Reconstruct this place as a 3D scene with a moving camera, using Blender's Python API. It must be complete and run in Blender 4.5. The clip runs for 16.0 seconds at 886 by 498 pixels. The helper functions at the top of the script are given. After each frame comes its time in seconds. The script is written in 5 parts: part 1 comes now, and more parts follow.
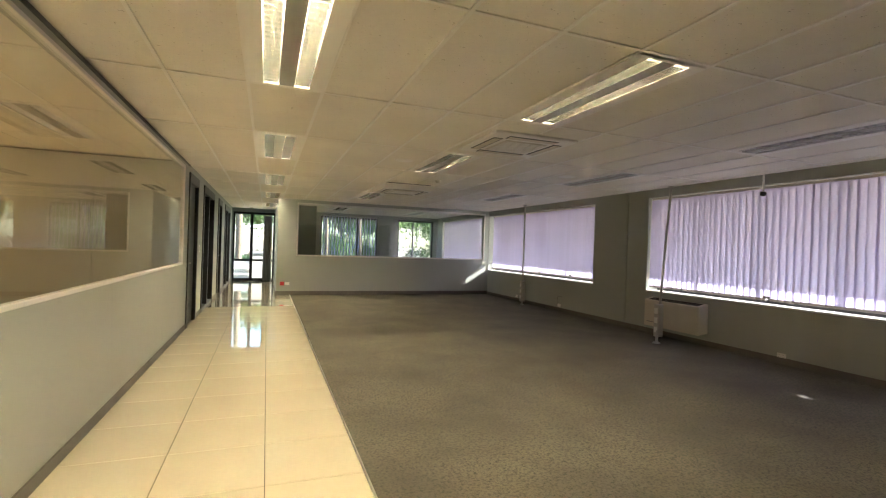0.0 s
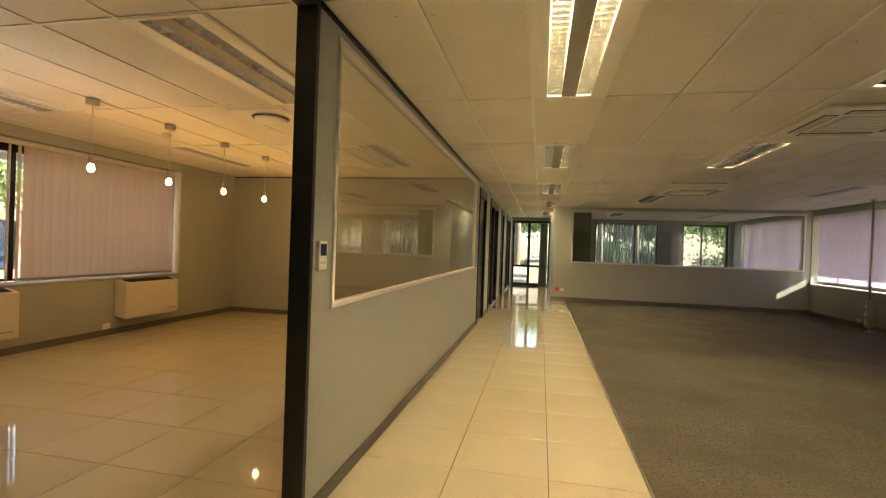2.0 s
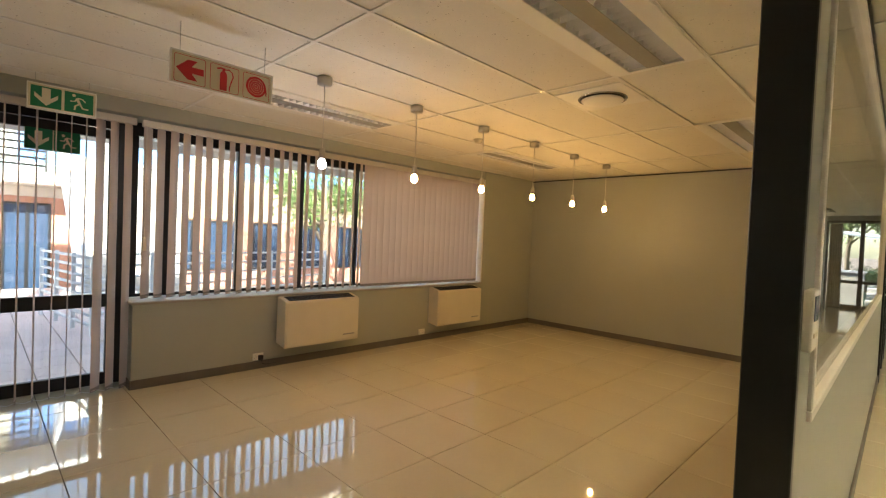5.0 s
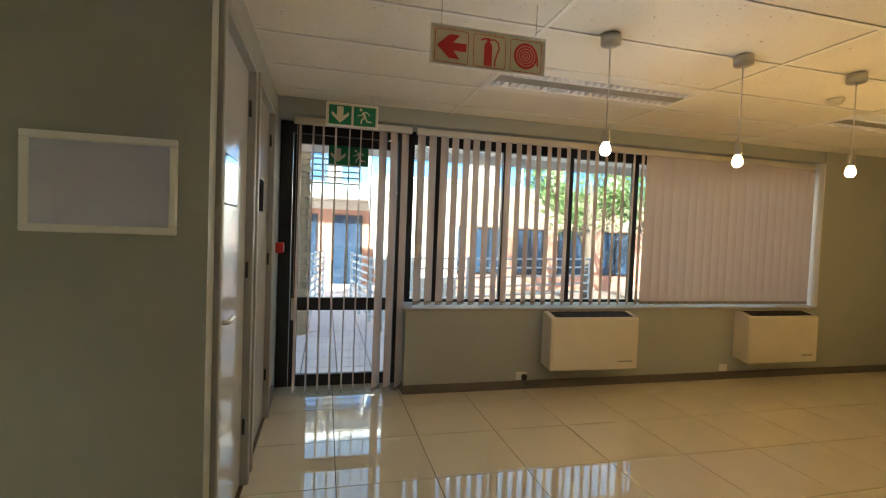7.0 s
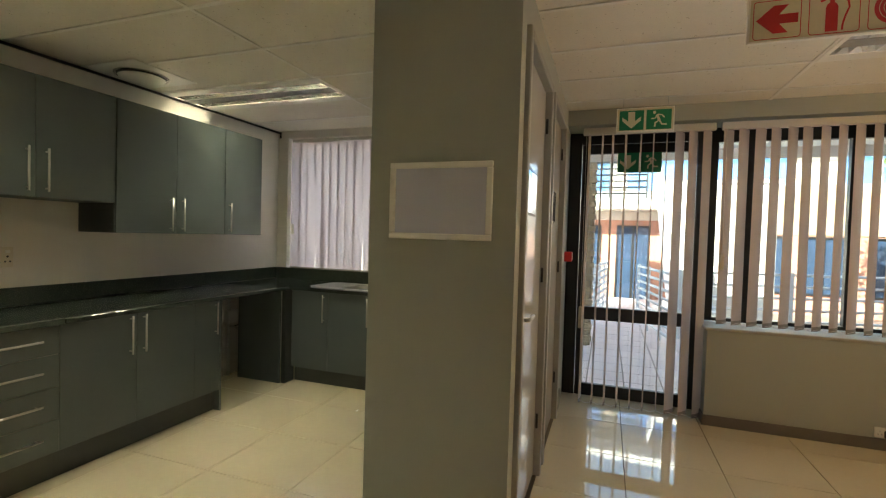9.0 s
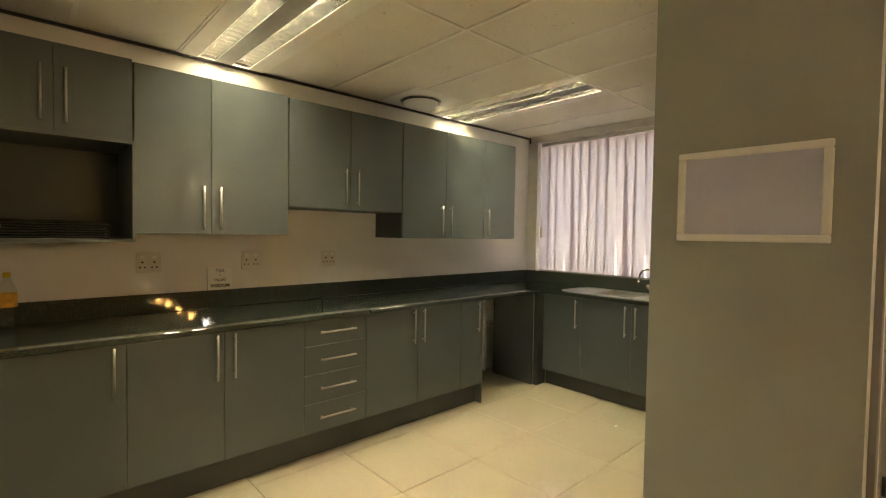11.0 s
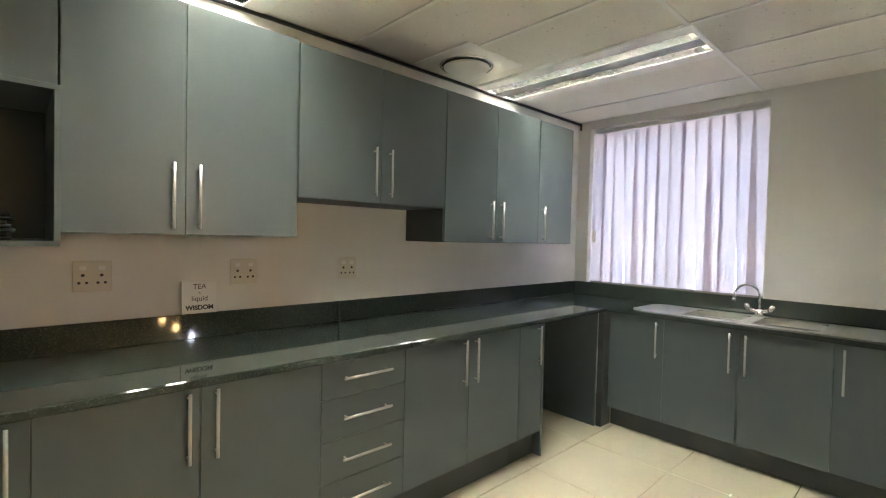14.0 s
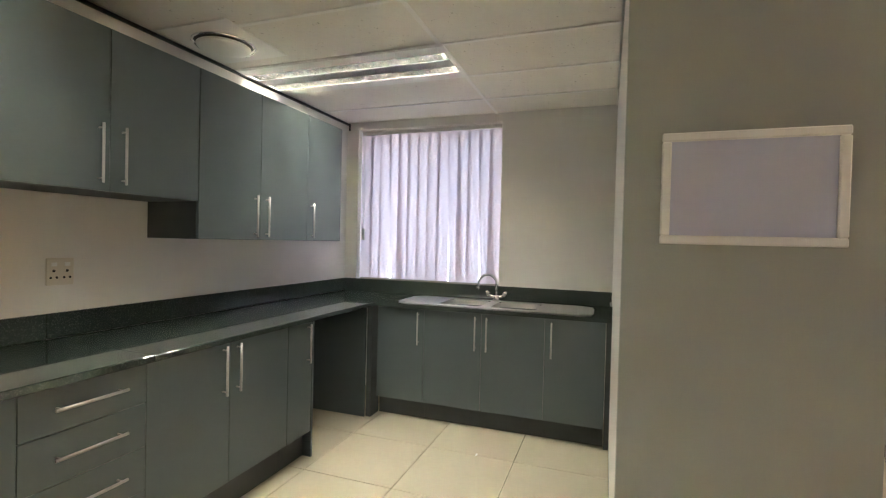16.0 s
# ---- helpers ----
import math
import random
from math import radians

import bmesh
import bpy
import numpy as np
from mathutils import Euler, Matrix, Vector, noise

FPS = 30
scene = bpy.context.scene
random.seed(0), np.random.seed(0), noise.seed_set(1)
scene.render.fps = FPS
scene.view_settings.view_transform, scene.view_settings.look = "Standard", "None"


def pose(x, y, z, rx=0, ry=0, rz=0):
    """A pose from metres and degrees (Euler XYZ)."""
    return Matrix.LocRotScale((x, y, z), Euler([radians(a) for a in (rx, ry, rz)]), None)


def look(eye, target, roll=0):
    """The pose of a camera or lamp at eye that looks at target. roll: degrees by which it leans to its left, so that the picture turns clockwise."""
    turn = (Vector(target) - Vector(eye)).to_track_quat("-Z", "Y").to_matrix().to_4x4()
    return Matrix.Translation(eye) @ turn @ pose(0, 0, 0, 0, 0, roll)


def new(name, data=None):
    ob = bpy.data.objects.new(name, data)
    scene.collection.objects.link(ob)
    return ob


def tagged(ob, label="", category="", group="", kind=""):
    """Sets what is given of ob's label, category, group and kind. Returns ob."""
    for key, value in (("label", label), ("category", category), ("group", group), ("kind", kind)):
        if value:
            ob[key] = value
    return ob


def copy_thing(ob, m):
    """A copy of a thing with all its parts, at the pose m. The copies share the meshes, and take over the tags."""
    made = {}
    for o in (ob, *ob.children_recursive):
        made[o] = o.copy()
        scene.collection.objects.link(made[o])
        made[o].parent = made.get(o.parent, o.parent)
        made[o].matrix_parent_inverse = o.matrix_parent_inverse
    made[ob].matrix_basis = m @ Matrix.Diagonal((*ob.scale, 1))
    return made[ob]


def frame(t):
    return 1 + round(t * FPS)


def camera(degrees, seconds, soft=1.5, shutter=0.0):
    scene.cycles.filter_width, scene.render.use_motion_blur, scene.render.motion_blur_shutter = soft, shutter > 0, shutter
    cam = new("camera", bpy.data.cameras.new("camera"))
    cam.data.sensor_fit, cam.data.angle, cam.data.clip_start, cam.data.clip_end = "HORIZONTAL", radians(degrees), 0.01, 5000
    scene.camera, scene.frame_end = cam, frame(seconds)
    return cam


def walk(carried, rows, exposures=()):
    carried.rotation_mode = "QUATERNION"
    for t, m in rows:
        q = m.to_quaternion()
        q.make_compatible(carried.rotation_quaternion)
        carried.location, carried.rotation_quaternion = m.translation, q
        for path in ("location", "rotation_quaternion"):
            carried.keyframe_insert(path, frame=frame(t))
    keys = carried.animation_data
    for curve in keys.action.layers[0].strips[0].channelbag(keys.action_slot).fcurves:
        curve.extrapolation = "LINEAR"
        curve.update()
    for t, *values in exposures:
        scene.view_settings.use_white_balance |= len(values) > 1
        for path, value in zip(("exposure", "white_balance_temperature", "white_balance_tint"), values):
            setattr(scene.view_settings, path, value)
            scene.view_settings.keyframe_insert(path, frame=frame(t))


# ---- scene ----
cam = camera(87.1, 16.0, 1.2)
PATH = [
    (0, (1.626, 1.554, 1.418), (2.334, 3.425, 1.412), 1.9),
    (0.5, (1.614, 1.549, 1.407), (2.041, 3.503, 1.401), 1.9),
    (1, (1.601, 1.544, 1.405), (1.74, 3.539, 1.397), 2.0),
    (1.5, (1.58, 1.539, 1.4), (1.431, 3.533, 1.39), 2.0),
    (2, (1.562, 1.525, 1.402), (1.151, 3.483, 1.388), 2.0),
    (2.5, (1.553, 1.51, 1.402), (0.878, 3.392, 1.386), 2.1),
    (3, (1.555, 1.51, 1.405), (0.681, 3.309, 1.385), 2.1),
    (3.5, (1.469, 1.594, 1.41), (0.44, 3.309, 1.387), 2.2),
    (3.7, (1.401, 1.666, 1.422), (0.317, 3.347, 1.395), 2.2),
    (5.8, (0.162, 2.543, 1.504), (-1.468, 3.7, 1.45), 2.6),
    (6, (0.085, 2.56, 1.497), (-1.606, 3.628, 1.442), 2.6),
    (6.5, (-0.053, 2.576, 1.499), (-1.883, 3.379, 1.437), 2.4),
    (7, (-0.095, 2.582, 1.498), (-2.033, 3.071, 1.427), 2.2),
    (7.5, (-0.087, 2.567, 1.494), (-2.078, 2.743, 1.423), 2.1),
    (8, (-0.062, 2.55, 1.476), (-2.058, 2.434, 1.413), 1.8),
    (8.5, (-0.042, 2.537, 1.461), (-2.002, 2.141, 1.405), 1.7),
    (9, (-0.027, 2.526, 1.467), (-1.913, 1.861, 1.41), 1.7),
    (9.5, (0.003, 2.481, 1.462), (-1.773, 1.563, 1.407), 1.5),
    (10, (0.03, 2.45, 1.459), (-1.606, 1.301, 1.404), 1.5),
    (10.2, (0.038, 2.432, 1.468), (-1.54, 1.205, 1.408), 1.3),
    (12.5, (-0.259, 1.841, 1.445), (-1.379, 0.185, 1.393), 1.3),
    (13, (-0.35, 1.595, 1.451), (-1.474, -0.059, 1.402), 1.3),
    (13.5, (-0.384, 1.461, 1.46), (-1.587, -0.136, 1.409), 1.4),
    (14, (-0.348, 1.403, 1.453), (-1.716, -0.055, 1.401), 1.4),
    (14.5, (-0.343, 1.364, 1.435), (-1.884, 0.09, 1.391), 1.4),
    (15, (-0.345, 1.336, 1.433), (-2.03, 0.259, 1.392), 1.4),
    (15.5, (-0.348, 1.356, 1.448), (-2.144, 0.476, 1.403), 1.6),
    (16, (-0.362, 1.425, 1.439), (-2.247, 0.759, 1.407), 1.4),
]
EXPOSURES = ((0.0, 2.7, 6200, 6), (1.0, 2.42, 5900, 3), (2.0, 2.18, 7900, 7), (3.5, 2.2, 8000, 12), (6.0, 2.39, 6000, -2), (7.0, 2.1, 6200, -4), (8.0, 2.13, 6600, 0), (9.0, 2.2, 6800, -2), (10.0, 2.4, 7800, -3), (12.5, 3.1, 7250, 15), (14.0, 3.18, 5550, 6), (16.0, 3.05, 5700, 8))
walk(cam, [(t, look(eye, target, roll)) for t, eye, target, roll in PATH], EXPOSURES)

# ---- world, sun and exposure ----
SKY, SUN, TUBE, BULB = 0.15, 5.0, 36.0, 68.0
world = bpy.data.worlds.new("daylight")
scene.world = world
world.use_nodes = True
wn = world.node_tree
sky = wn.nodes.new("ShaderNodeTexSky")
sky.sky_type, sky.sun_disc = "NISHITA", False
sky.sun_elevation, sky.sun_rotation = radians(30), radians(104)
wn.links.new(sky.outputs[0], wn.nodes["Background"].inputs[0])
wn.nodes["Background"].inputs[1].default_value = SKY
sun = new("sun", bpy.data.lights.new("sun", "SUN"))
sun.data.energy, sun.data.angle, sun.data.color = SUN, radians(0.5), (1.0, 0.96, 0.90)
# the sun stands over the +x side, a little towards -y
sun.matrix_world = look((10, -2.5, 6), (0, 0, 0))

# added area lamp behind the kitchen blind, in place of light from the sky
lamp = new("window_skylight", bpy.data.lights.new("window_skylight", "AREA"))
lamp.data.shape, lamp.data.size, lamp.data.size_y, lamp.data.energy, lamp.data.color = "RECTANGLE", 1.4, 1.3, 1.5, (1.0, 0.93, 0.98)
lamp.matrix_world = look((-4.80, -0.23, 1.71), (0, -0.23, 1.71))

CEIL = 2.59


# ---- materials ----
def surf(name, col, rough=0.5, metal=0.0, var=0.08, scale=3.0, fine=90.0, bump=0.05, spec=0.5, rvar=0.1, rand=0.0, coat=0.0):
    """Painted, metal or mineral surface with variation at two scales and fine relief."""
    m = bpy.data.materials.new(name)
    m.use_nodes = True
    n, l = m.node_tree.nodes, m.node_tree.links
    p = n["Principled BSDF"]
    p.inputs["Metallic"].default_value = metal
    p.inputs["Specular IOR Level"].default_value = spec
    p.inputs["Coat Weight"].default_value = coat
    tc = n.new("ShaderNodeTexCoord")
    a, b = n.new("ShaderNodeTexNoise"), n.new("ShaderNodeTexNoise")
    a.inputs["Scale"].default_value, a.inputs["Detail"].default_value = scale, 3
    b.inputs["Scale"].default_value, b.inputs["Detail"].default_value = fine, 2
    l.new(tc.outputs["Object"], a.inputs["Vector"])
    l.new(tc.outputs["Object"], b.inputs["Vector"])
    add = n.new("ShaderNodeMath")
    add.operation = "MULTIPLY_ADD"
    add.inputs[1].default_value = 0.4
    l.new(b.outputs["Fac"], add.inputs[0])
    l.new(a.outputs["Fac"], add.inputs[2])
    src = add.outputs[0]
    if rand:
        oi, ad2 = n.new("ShaderNodeObjectInfo"), n.new("ShaderNodeMath")
        ad2.operation, ad2.inputs[1].default_value = "MULTIPLY_ADD", rand
        l.new(oi.outputs["Random"], ad2.inputs[0])
        l.new(src, ad2.inputs[2])
        src = ad2.outputs[0]
    mr = n.new("ShaderNodeMapRange")
    mr.inputs["From Min"].default_value, mr.inputs["From Max"].default_value = 0.35, 1.05 + rand
    mr.inputs["To Min"].default_value, mr.inputs["To Max"].default_value = 1 - var, 1 + var
    l.new(src, mr.inputs["Value"])
    mul = n.new("ShaderNodeVectorMath")
    mul.operation = "SCALE"
    mul.inputs[0].default_value = col
    l.new(mr.outputs[0], mul.inputs["Scale"])
    l.new(mul.outputs[0], p.inputs["Base Color"])
    rr = n.new("ShaderNodeMapRange")
    rr.inputs["To Min"].default_value, rr.inputs["To Max"].default_value = max(0.02, rough * (1 - rvar)), min(1, rough * (1 + rvar))
    l.new(a.outputs["Fac"], rr.inputs["Value"])
    l.new(rr.outputs[0], p.inputs["Roughness"])
    if bump:
        bp = n.new("ShaderNodeBump")
        bp.inputs["Strength"].default_value, bp.inputs["Distance"].default_value = bump, 0.004
        l.new(b.outputs["Fac"], bp.inputs["Height"])
        l.new(bp.outputs[0], p.inputs["Normal"])
    return m


def speckled(name, base, dark, rough, scale, lo, hi, bump=0.3, var=0.08):
    """A surface with dark or light flecks: acoustic tile, granite, carpet."""
    m = surf(name, base, rough, 0, var, 1.3, scale, bump)
    n, l = m.node_tree.nodes, m.node_tree.links
    p = n["Principled BSDF"]
    old = p.inputs["Base Color"].links[0].from_socket
    tc = n.new("ShaderNodeTexCoord")
    v = n.new("ShaderNodeTexNoise")
    v.inputs["Scale"].default_value, v.inputs["Detail"].default_value, v.inputs["Roughness"].default_value = scale, 4, 0.7
    l.new(tc.outputs["Object"], v.inputs["Vector"])
    r = n.new("ShaderNodeMapRange")
    r.inputs["From Min"].default_value, r.inputs["From Max"].default_value = lo, hi
    l.new(v.outputs["Fac"], r.inputs["Value"])
    mix = n.new("ShaderNodeMix")
    mix.data_type = "RGBA"
    l.new(r.outputs[0], mix.inputs["Factor"])
    l.new(old, mix.inputs["A"])
    mix.inputs["B"].default_value = (*dark, 1)
    l.new(mix.outputs["Result"], p.inputs["Base Color"])
    return m


def fabric(name, col, trans):
    """Woven blind cloth that lets some light through."""
    m = surf(name, col, 0.85, 0, 0.08, 1.5, 220, 0.25, 0.2, rand=0.25)
    n, l = m.node_tree.nodes, m.node_tree.links
    p, out = n["Principled BSDF"], n["Material Output"]
    t, mx = n.new("ShaderNodeBsdfTranslucent"), n.new("ShaderNodeMixShader")
    l.new(p.inputs["Base Color"].links[0].from_socket, t.inputs["Color"])
    mx.inputs[0].default_value = trans
    l.new(p.outputs[0], mx.inputs[1])
    l.new(t.outputs[0], mx.inputs[2])
    l.new(mx.outputs[0], out.inputs["Surface"])
    return m


def glass(name, tint=(1, 1, 1), rough=0.0):
    m = bpy.data.materials.new(name)
    m.use_nodes = True
    n, l = m.node_tree.nodes, m.node_tree.links
    n.remove(n["Principled BSDF"])
    tr, gl, mx, fr = n.new("ShaderNodeBsdfTransparent"), n.new("ShaderNodeBsdfGlossy"), n.new("ShaderNodeMixShader"), n.new("ShaderNodeLayerWeight")
    tr.inputs[0].default_value, gl.inputs["Roughness"].default_value = (*tint, 1), rough
    # gloss rises towards grazing, as on real panes
    pw, sc = n.new("ShaderNodeMath"), n.new("ShaderNodeMath")
    fr.inputs["Blend"].default_value = 0.5
    pw.operation, pw.inputs[1].default_value = "POWER", 5.0
    sc.operation, sc.inputs[1].default_value, sc.inputs[2].default_value = "MULTIPLY_ADD", 0.6, 0.10
    l.new(fr.outputs["Facing"], pw.inputs[0])
    l.new(pw.outputs[0], sc.inputs[0])
    l.new(sc.outputs[0], mx.inputs[0])
    l.new(tr.outputs[0], mx.inputs[1])
    l.new(gl.outputs[0], mx.inputs[2])
    l.new(mx.outputs[0], n["Material Output"].inputs["Surface"])
    return m


def glow(name, col, strength):
    m = bpy.data.materials.new(name)
    m.use_nodes = True
    p = m.node_tree.nodes["Principled BSDF"]
    p.inputs["Base Color"].default_value = (*col, 1)
    p.inputs["Emission Color"].default_value = (*col, 1)
    p.inputs["Emission Strength"].default_value = strength
    return m


M_wall = surf("grey_wall_paint", (0.375, 0.39, 0.35), 0.5, 0, 0.05, 1.2, 160, 0.08)
M_white = surf("white_wall_paint", (0.74, 0.71, 0.66), 0.55, 0, 0.04, 1.2, 160, 0.08)
M_trim = surf("white_aluminium", (0.72, 0.70, 0.67), 0.35, 0, 0.04, 4, 120, 0.02)
M_black = surf("black_aluminium", (0.012, 0.012, 0.013), 0.35, 0, 0.15, 4, 120, 0.02)
M_skirt = surf("dark_grey_skirting", (0.13, 0.115, 0.10), 0.5, 0, 0.1, 5, 90, 0.05)
M_tile = surf("polished_porcelain", (0.66, 0.595, 0.44), 0.035, 0, 0.05, 1.4, 30, 0.0, 0.8, 0.4, coat=0.5)
M_grout = surf("floor_grout", (0.15, 0.125, 0.09), 0.8)
M_carpet = speckled("loop_carpet", (0.128, 0.114, 0.080), (0.038, 0.038, 0.029), 0.95, 52, 0.42, 0.66, 0.9, var=0.5)
M_ctile = speckled("acoustic_ceiling_tile", (0.84, 0.80, 0.71), (0.42, 0.37, 0.29), 0.85, 38, 0.63, 0.72, 0.2)
M_tbar = surf("ceiling_grid_bar", (0.88, 0.85, 0.78), 0.3, 0, 0.05)
M_blind = fabric("blind_cloth", (0.57, 0.52, 0.72), 0.38)
M_blind_beige = fabric("beige_blind_cloth", (0.55, 0.475, 0.45), 0.24)
M_blind_pale = fabric("pale_blind_cloth", (0.66, 0.58, 0.62), 0.36)
M_weight = surf("blind_weight_pocket", (0.24, 0.21, 0.19), 0.7)
M_glass = glass("window_glass", (0.95, 0.97, 0.96))
M_cab = surf("charcoal_laminate", (0.088, 0.107, 0.107), 0.34, 0, 0.07, 2.0, 60, 0.03)
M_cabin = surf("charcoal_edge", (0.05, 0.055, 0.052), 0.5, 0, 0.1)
M_granite = speckled("black_granite", (0.030, 0.040, 0.033), (0.115, 0.125, 0.11), 0.045, 170, 0.52, 0.72, 0.0)
M_steel = surf("brushed_steel", (0.52, 0.50, 0.46), 0.32, 1.0, 0.06, 6, 240, 0.03)
M_chrome = surf("chrome", (0.80, 0.80, 0.80), 0.08, 1.0, 0.03, 6, 100, 0.0)
M_plastic = surf("ivory_plastic", (0.66, 0.61, 0.50), 0.4, 0, 0.05, 5, 120, 0.02)
M_whitep = surf("white_plastic", (0.78, 0.77, 0.73), 0.35, 0, 0.03, 5, 120, 0.02)
# black plastic parts, also sheets that stand in for shade in gaps
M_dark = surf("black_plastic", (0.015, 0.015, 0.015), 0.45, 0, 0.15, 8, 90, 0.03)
M_bagm = surf("black_polythene", (0.010, 0.012, 0.012), 0.18, 0, 0.2, 9, 40, 0.4)
M_red = surf("red_plastic", (0.62, 0.025, 0.03), 0.4)
M_green = surf("sign_green", (0.008, 0.20, 0.085), 0.35)
M_cream = surf("sign_cream", (0.74, 0.68, 0.50), 0.4)
M_signred = surf("sign_red", (0.60, 0.02, 0.03), 0.4)
# one louvre metal twice: darkened where tubes are lit, so it clips less
M_reflect = surf("louvre_reflector", (0.52, 0.52, 0.49), 0.18, 1.0, 0.03, 8, 90, 0.02)
# copy for unlit fittings, paler so the louvres look as bright as the ceiling
M_reflect_off = surf("bright_louvre_metal", (0.90, 0.90, 0.91), 0.22, 0.2, 0.03, 8, 90, 0.02)
M_fix = surf("white_fitting_enamel", (0.88, 0.86, 0.80), 0.4, 0, 0.03)
M_tube = glow("fluorescent_tube", (1.0, 0.80, 0.52), TUBE)
M_tubew = glow("neutral_fluorescent_tube", (1.0, 0.88, 0.70), 0.72 * TUBE)
M_tubeoff = surf("unlit_fluorescent_tube", (0.80, 0.80, 0.78), 0.25)
M_bulbw = glow("warm_lamp_bulb", (1.0, 0.56, 0.19), BULB)
M_bulbc = glow("cool_lamp_bulb", (0.95, 0.92, 1.0), BULB)
M_doorp = surf("grey_door_paint", (0.60, 0.59, 0.56), 0.12, 0, 0.04, 1.5, 90, 0.03)
M_frame = surf("grey_frame_paint", (0.30, 0.295, 0.27), 0.45)
M_paper = surf("blank_poster_paper", (0.58, 0.60, 0.74), 0.3, 0, 0.03)
M_snap = surf("silver_snap_frame", (0.84, 0.84, 0.82), 0.3, 0.0, 0.03)
M_acryl = surf("mirror_plaque", (0.62, 0.56, 0.54), 0.06, 1.0, 0.5, 12, 30, 0)
M_pipe = surf("white_pipe", (0.7, 0.7, 0.66), 0.4)
M_brick = surf("yellow_brick", (0.47, 0.36, 0.24), 0.85, 0, 0.25, 6, 60, 0.4, rand=0.5)
M_mortar = surf("mortar", (0.42, 0.38, 0.32), 0.9)
M_render = surf("red_ochre_render", (0.50, 0.25, 0.18), 0.85, 0, 0.12, 2, 60, 0.3)
M_pale = surf("pale_render", (0.72, 0.68, 0.62), 0.8, 0, 0.08, 1.5, 60, 0.2)
M_paver = surf("terracotta_paver", (0.78, 0.63, 0.60), 0.7, 0, 0.15, 2, 60, 0.3, rand=0.5)
M_pjoint = surf("paver_joint", (0.22, 0.17, 0.14), 0.9)
M_rail = surf("white_railing_paint", (0.72, 0.74, 0.78), 0.4)
M_bluegl = surf("dark_tinted_window", (0.035, 0.06, 0.11), 0.05, 0, 0.2, 2, 30, 0)
# blue base colour stands in for most of the mirrored sky
M_skygl = surf("sky_mirroring_window", (0.14, 0.30, 0.62), 0.05, 0.35, 0.15, 2, 30, 0)
M_leaf = surf("foliage", (0.095, 0.155, 0.035), 0.5, 0, 0.4, 3, 40, 0.1, rand=0.5)
M_bark = surf("bark", (0.20, 0.15, 0.11), 0.9, 0, 0.35, 5, 30, 0.8)
M_ground = surf("ground_paving", (0.30, 0.23, 0.19), 0.9, 0, 0.2, 0.8, 30, 0.3)
M_lawn = surf("lawn", (0.07, 0.12, 0.035), 0.9, 0, 0.35, 1.5, 60, 0.8)
M_headrail = surf("blind_rail_aluminium", (0.62, 0.59, 0.54), 0.35, 0.5, 0.06)
M_board = surf("dusty_window_board", (0.36, 0.34, 0.31), 0.5, 0, 0.2, 9, 80, 0.1)
M_roof = surf("white_roof_sheet", (0.72, 0.74, 0.78), 0.5)
M_curtain = surf("grey_curtain_cloth", (0.24, 0.23, 0.22), 0.9, 0, 0.1, 3, 200, 0.3)
M_bottle = glass("clear_bottle_plastic", (0.95, 0.97, 0.94), 0.02)
M_label = surf("yellow_bottle_label", (0.80, 0.42, 0.05), 0.5, 0, 0.3, 40, 200, 0)
M_yellow = surf("yellow_cap", (0.75, 0.48, 0.03), 0.4)
M_ink = surf("black_ink", (0.02, 0.02, 0.02), 0.6)


# ---- mesh helpers ----
def box(bm, x0, y0, z0, x1, y1, z1, bevel=0.0, mi=0, seg=1):
    ge = bmesh.ops.create_cube(bm, size=1, matrix=Matrix.Translation(((x0 + x1) / 2, (y0 + y1) / 2, (z0 + z1) / 2)) @ Matrix.Diagonal((abs(x1 - x0), abs(y1 - y0), abs(z1 - z0), 1)))
    fs = {f for v in ge["verts"] for f in v.link_faces}
    if bevel:
        es = list({e for v in ge["verts"] for e in v.link_edges})
        r = bmesh.ops.bevel(bm, geom=es, offset=bevel, segments=seg, affect="EDGES", profile=0.5, clamp_overlap=True)
        fs |= set(r["faces"])
    for f in fs:
        if f.is_valid:
            f.material_index = mi
    return bm


def bx(*a, **k):
    return box(bmesh.new(), *a, **k)


def tube(bm, pts, r, n=10, mi=0, cap=True):
    """A round bar through points."""
    pts = [Vector(p) for p in pts]
    rings = []
    for i, p in enumerate(pts):
        d = (pts[min(i + 1, len(pts) - 1)] - pts[max(i - 1, 0)]).normalized()
        s = d.cross(Vector((0, 0, 1)) if abs(d.z) < 0.9 else Vector((1, 0, 0))).normalized()
        u = s.cross(d)
        rad = r[i] if isinstance(r, (list, tuple)) else r
        rings.append([bm.verts.new(p + rad * (math.cos(2 * math.pi * k / n) * s + math.sin(2 * math.pi * k / n) * u)) for k in range(n)])
    for a, b in zip(rings, rings[1:]):
        for k in range(n):
            f = bm.faces.new((a[k], a[(k + 1) % n], b[(k + 1) % n], b[k]))
            f.material_index, f.smooth = mi, True
    if cap:
        bm.faces.new(rings[0]).material_index = mi
        bm.faces.new(rings[-1]).material_index = mi
    return bm


def lathe(profile, n=24):
    """A turned body round z from (radius, height) pairs."""
    bm = bmesh.new()
    rings = [[bm.verts.new((max(r, 0.0004) * math.cos(2 * math.pi * k / n), max(r, 0.0004) * math.sin(2 * math.pi * k / n), z)) for k in range(n)] for r, z in profile]
    for a, b in zip(rings, rings[1:]):
        for k in range(n):
            bm.faces.new((a[k], a[(k + 1) % n], b[(k + 1) % n], b[k])).smooth = True
    return bm


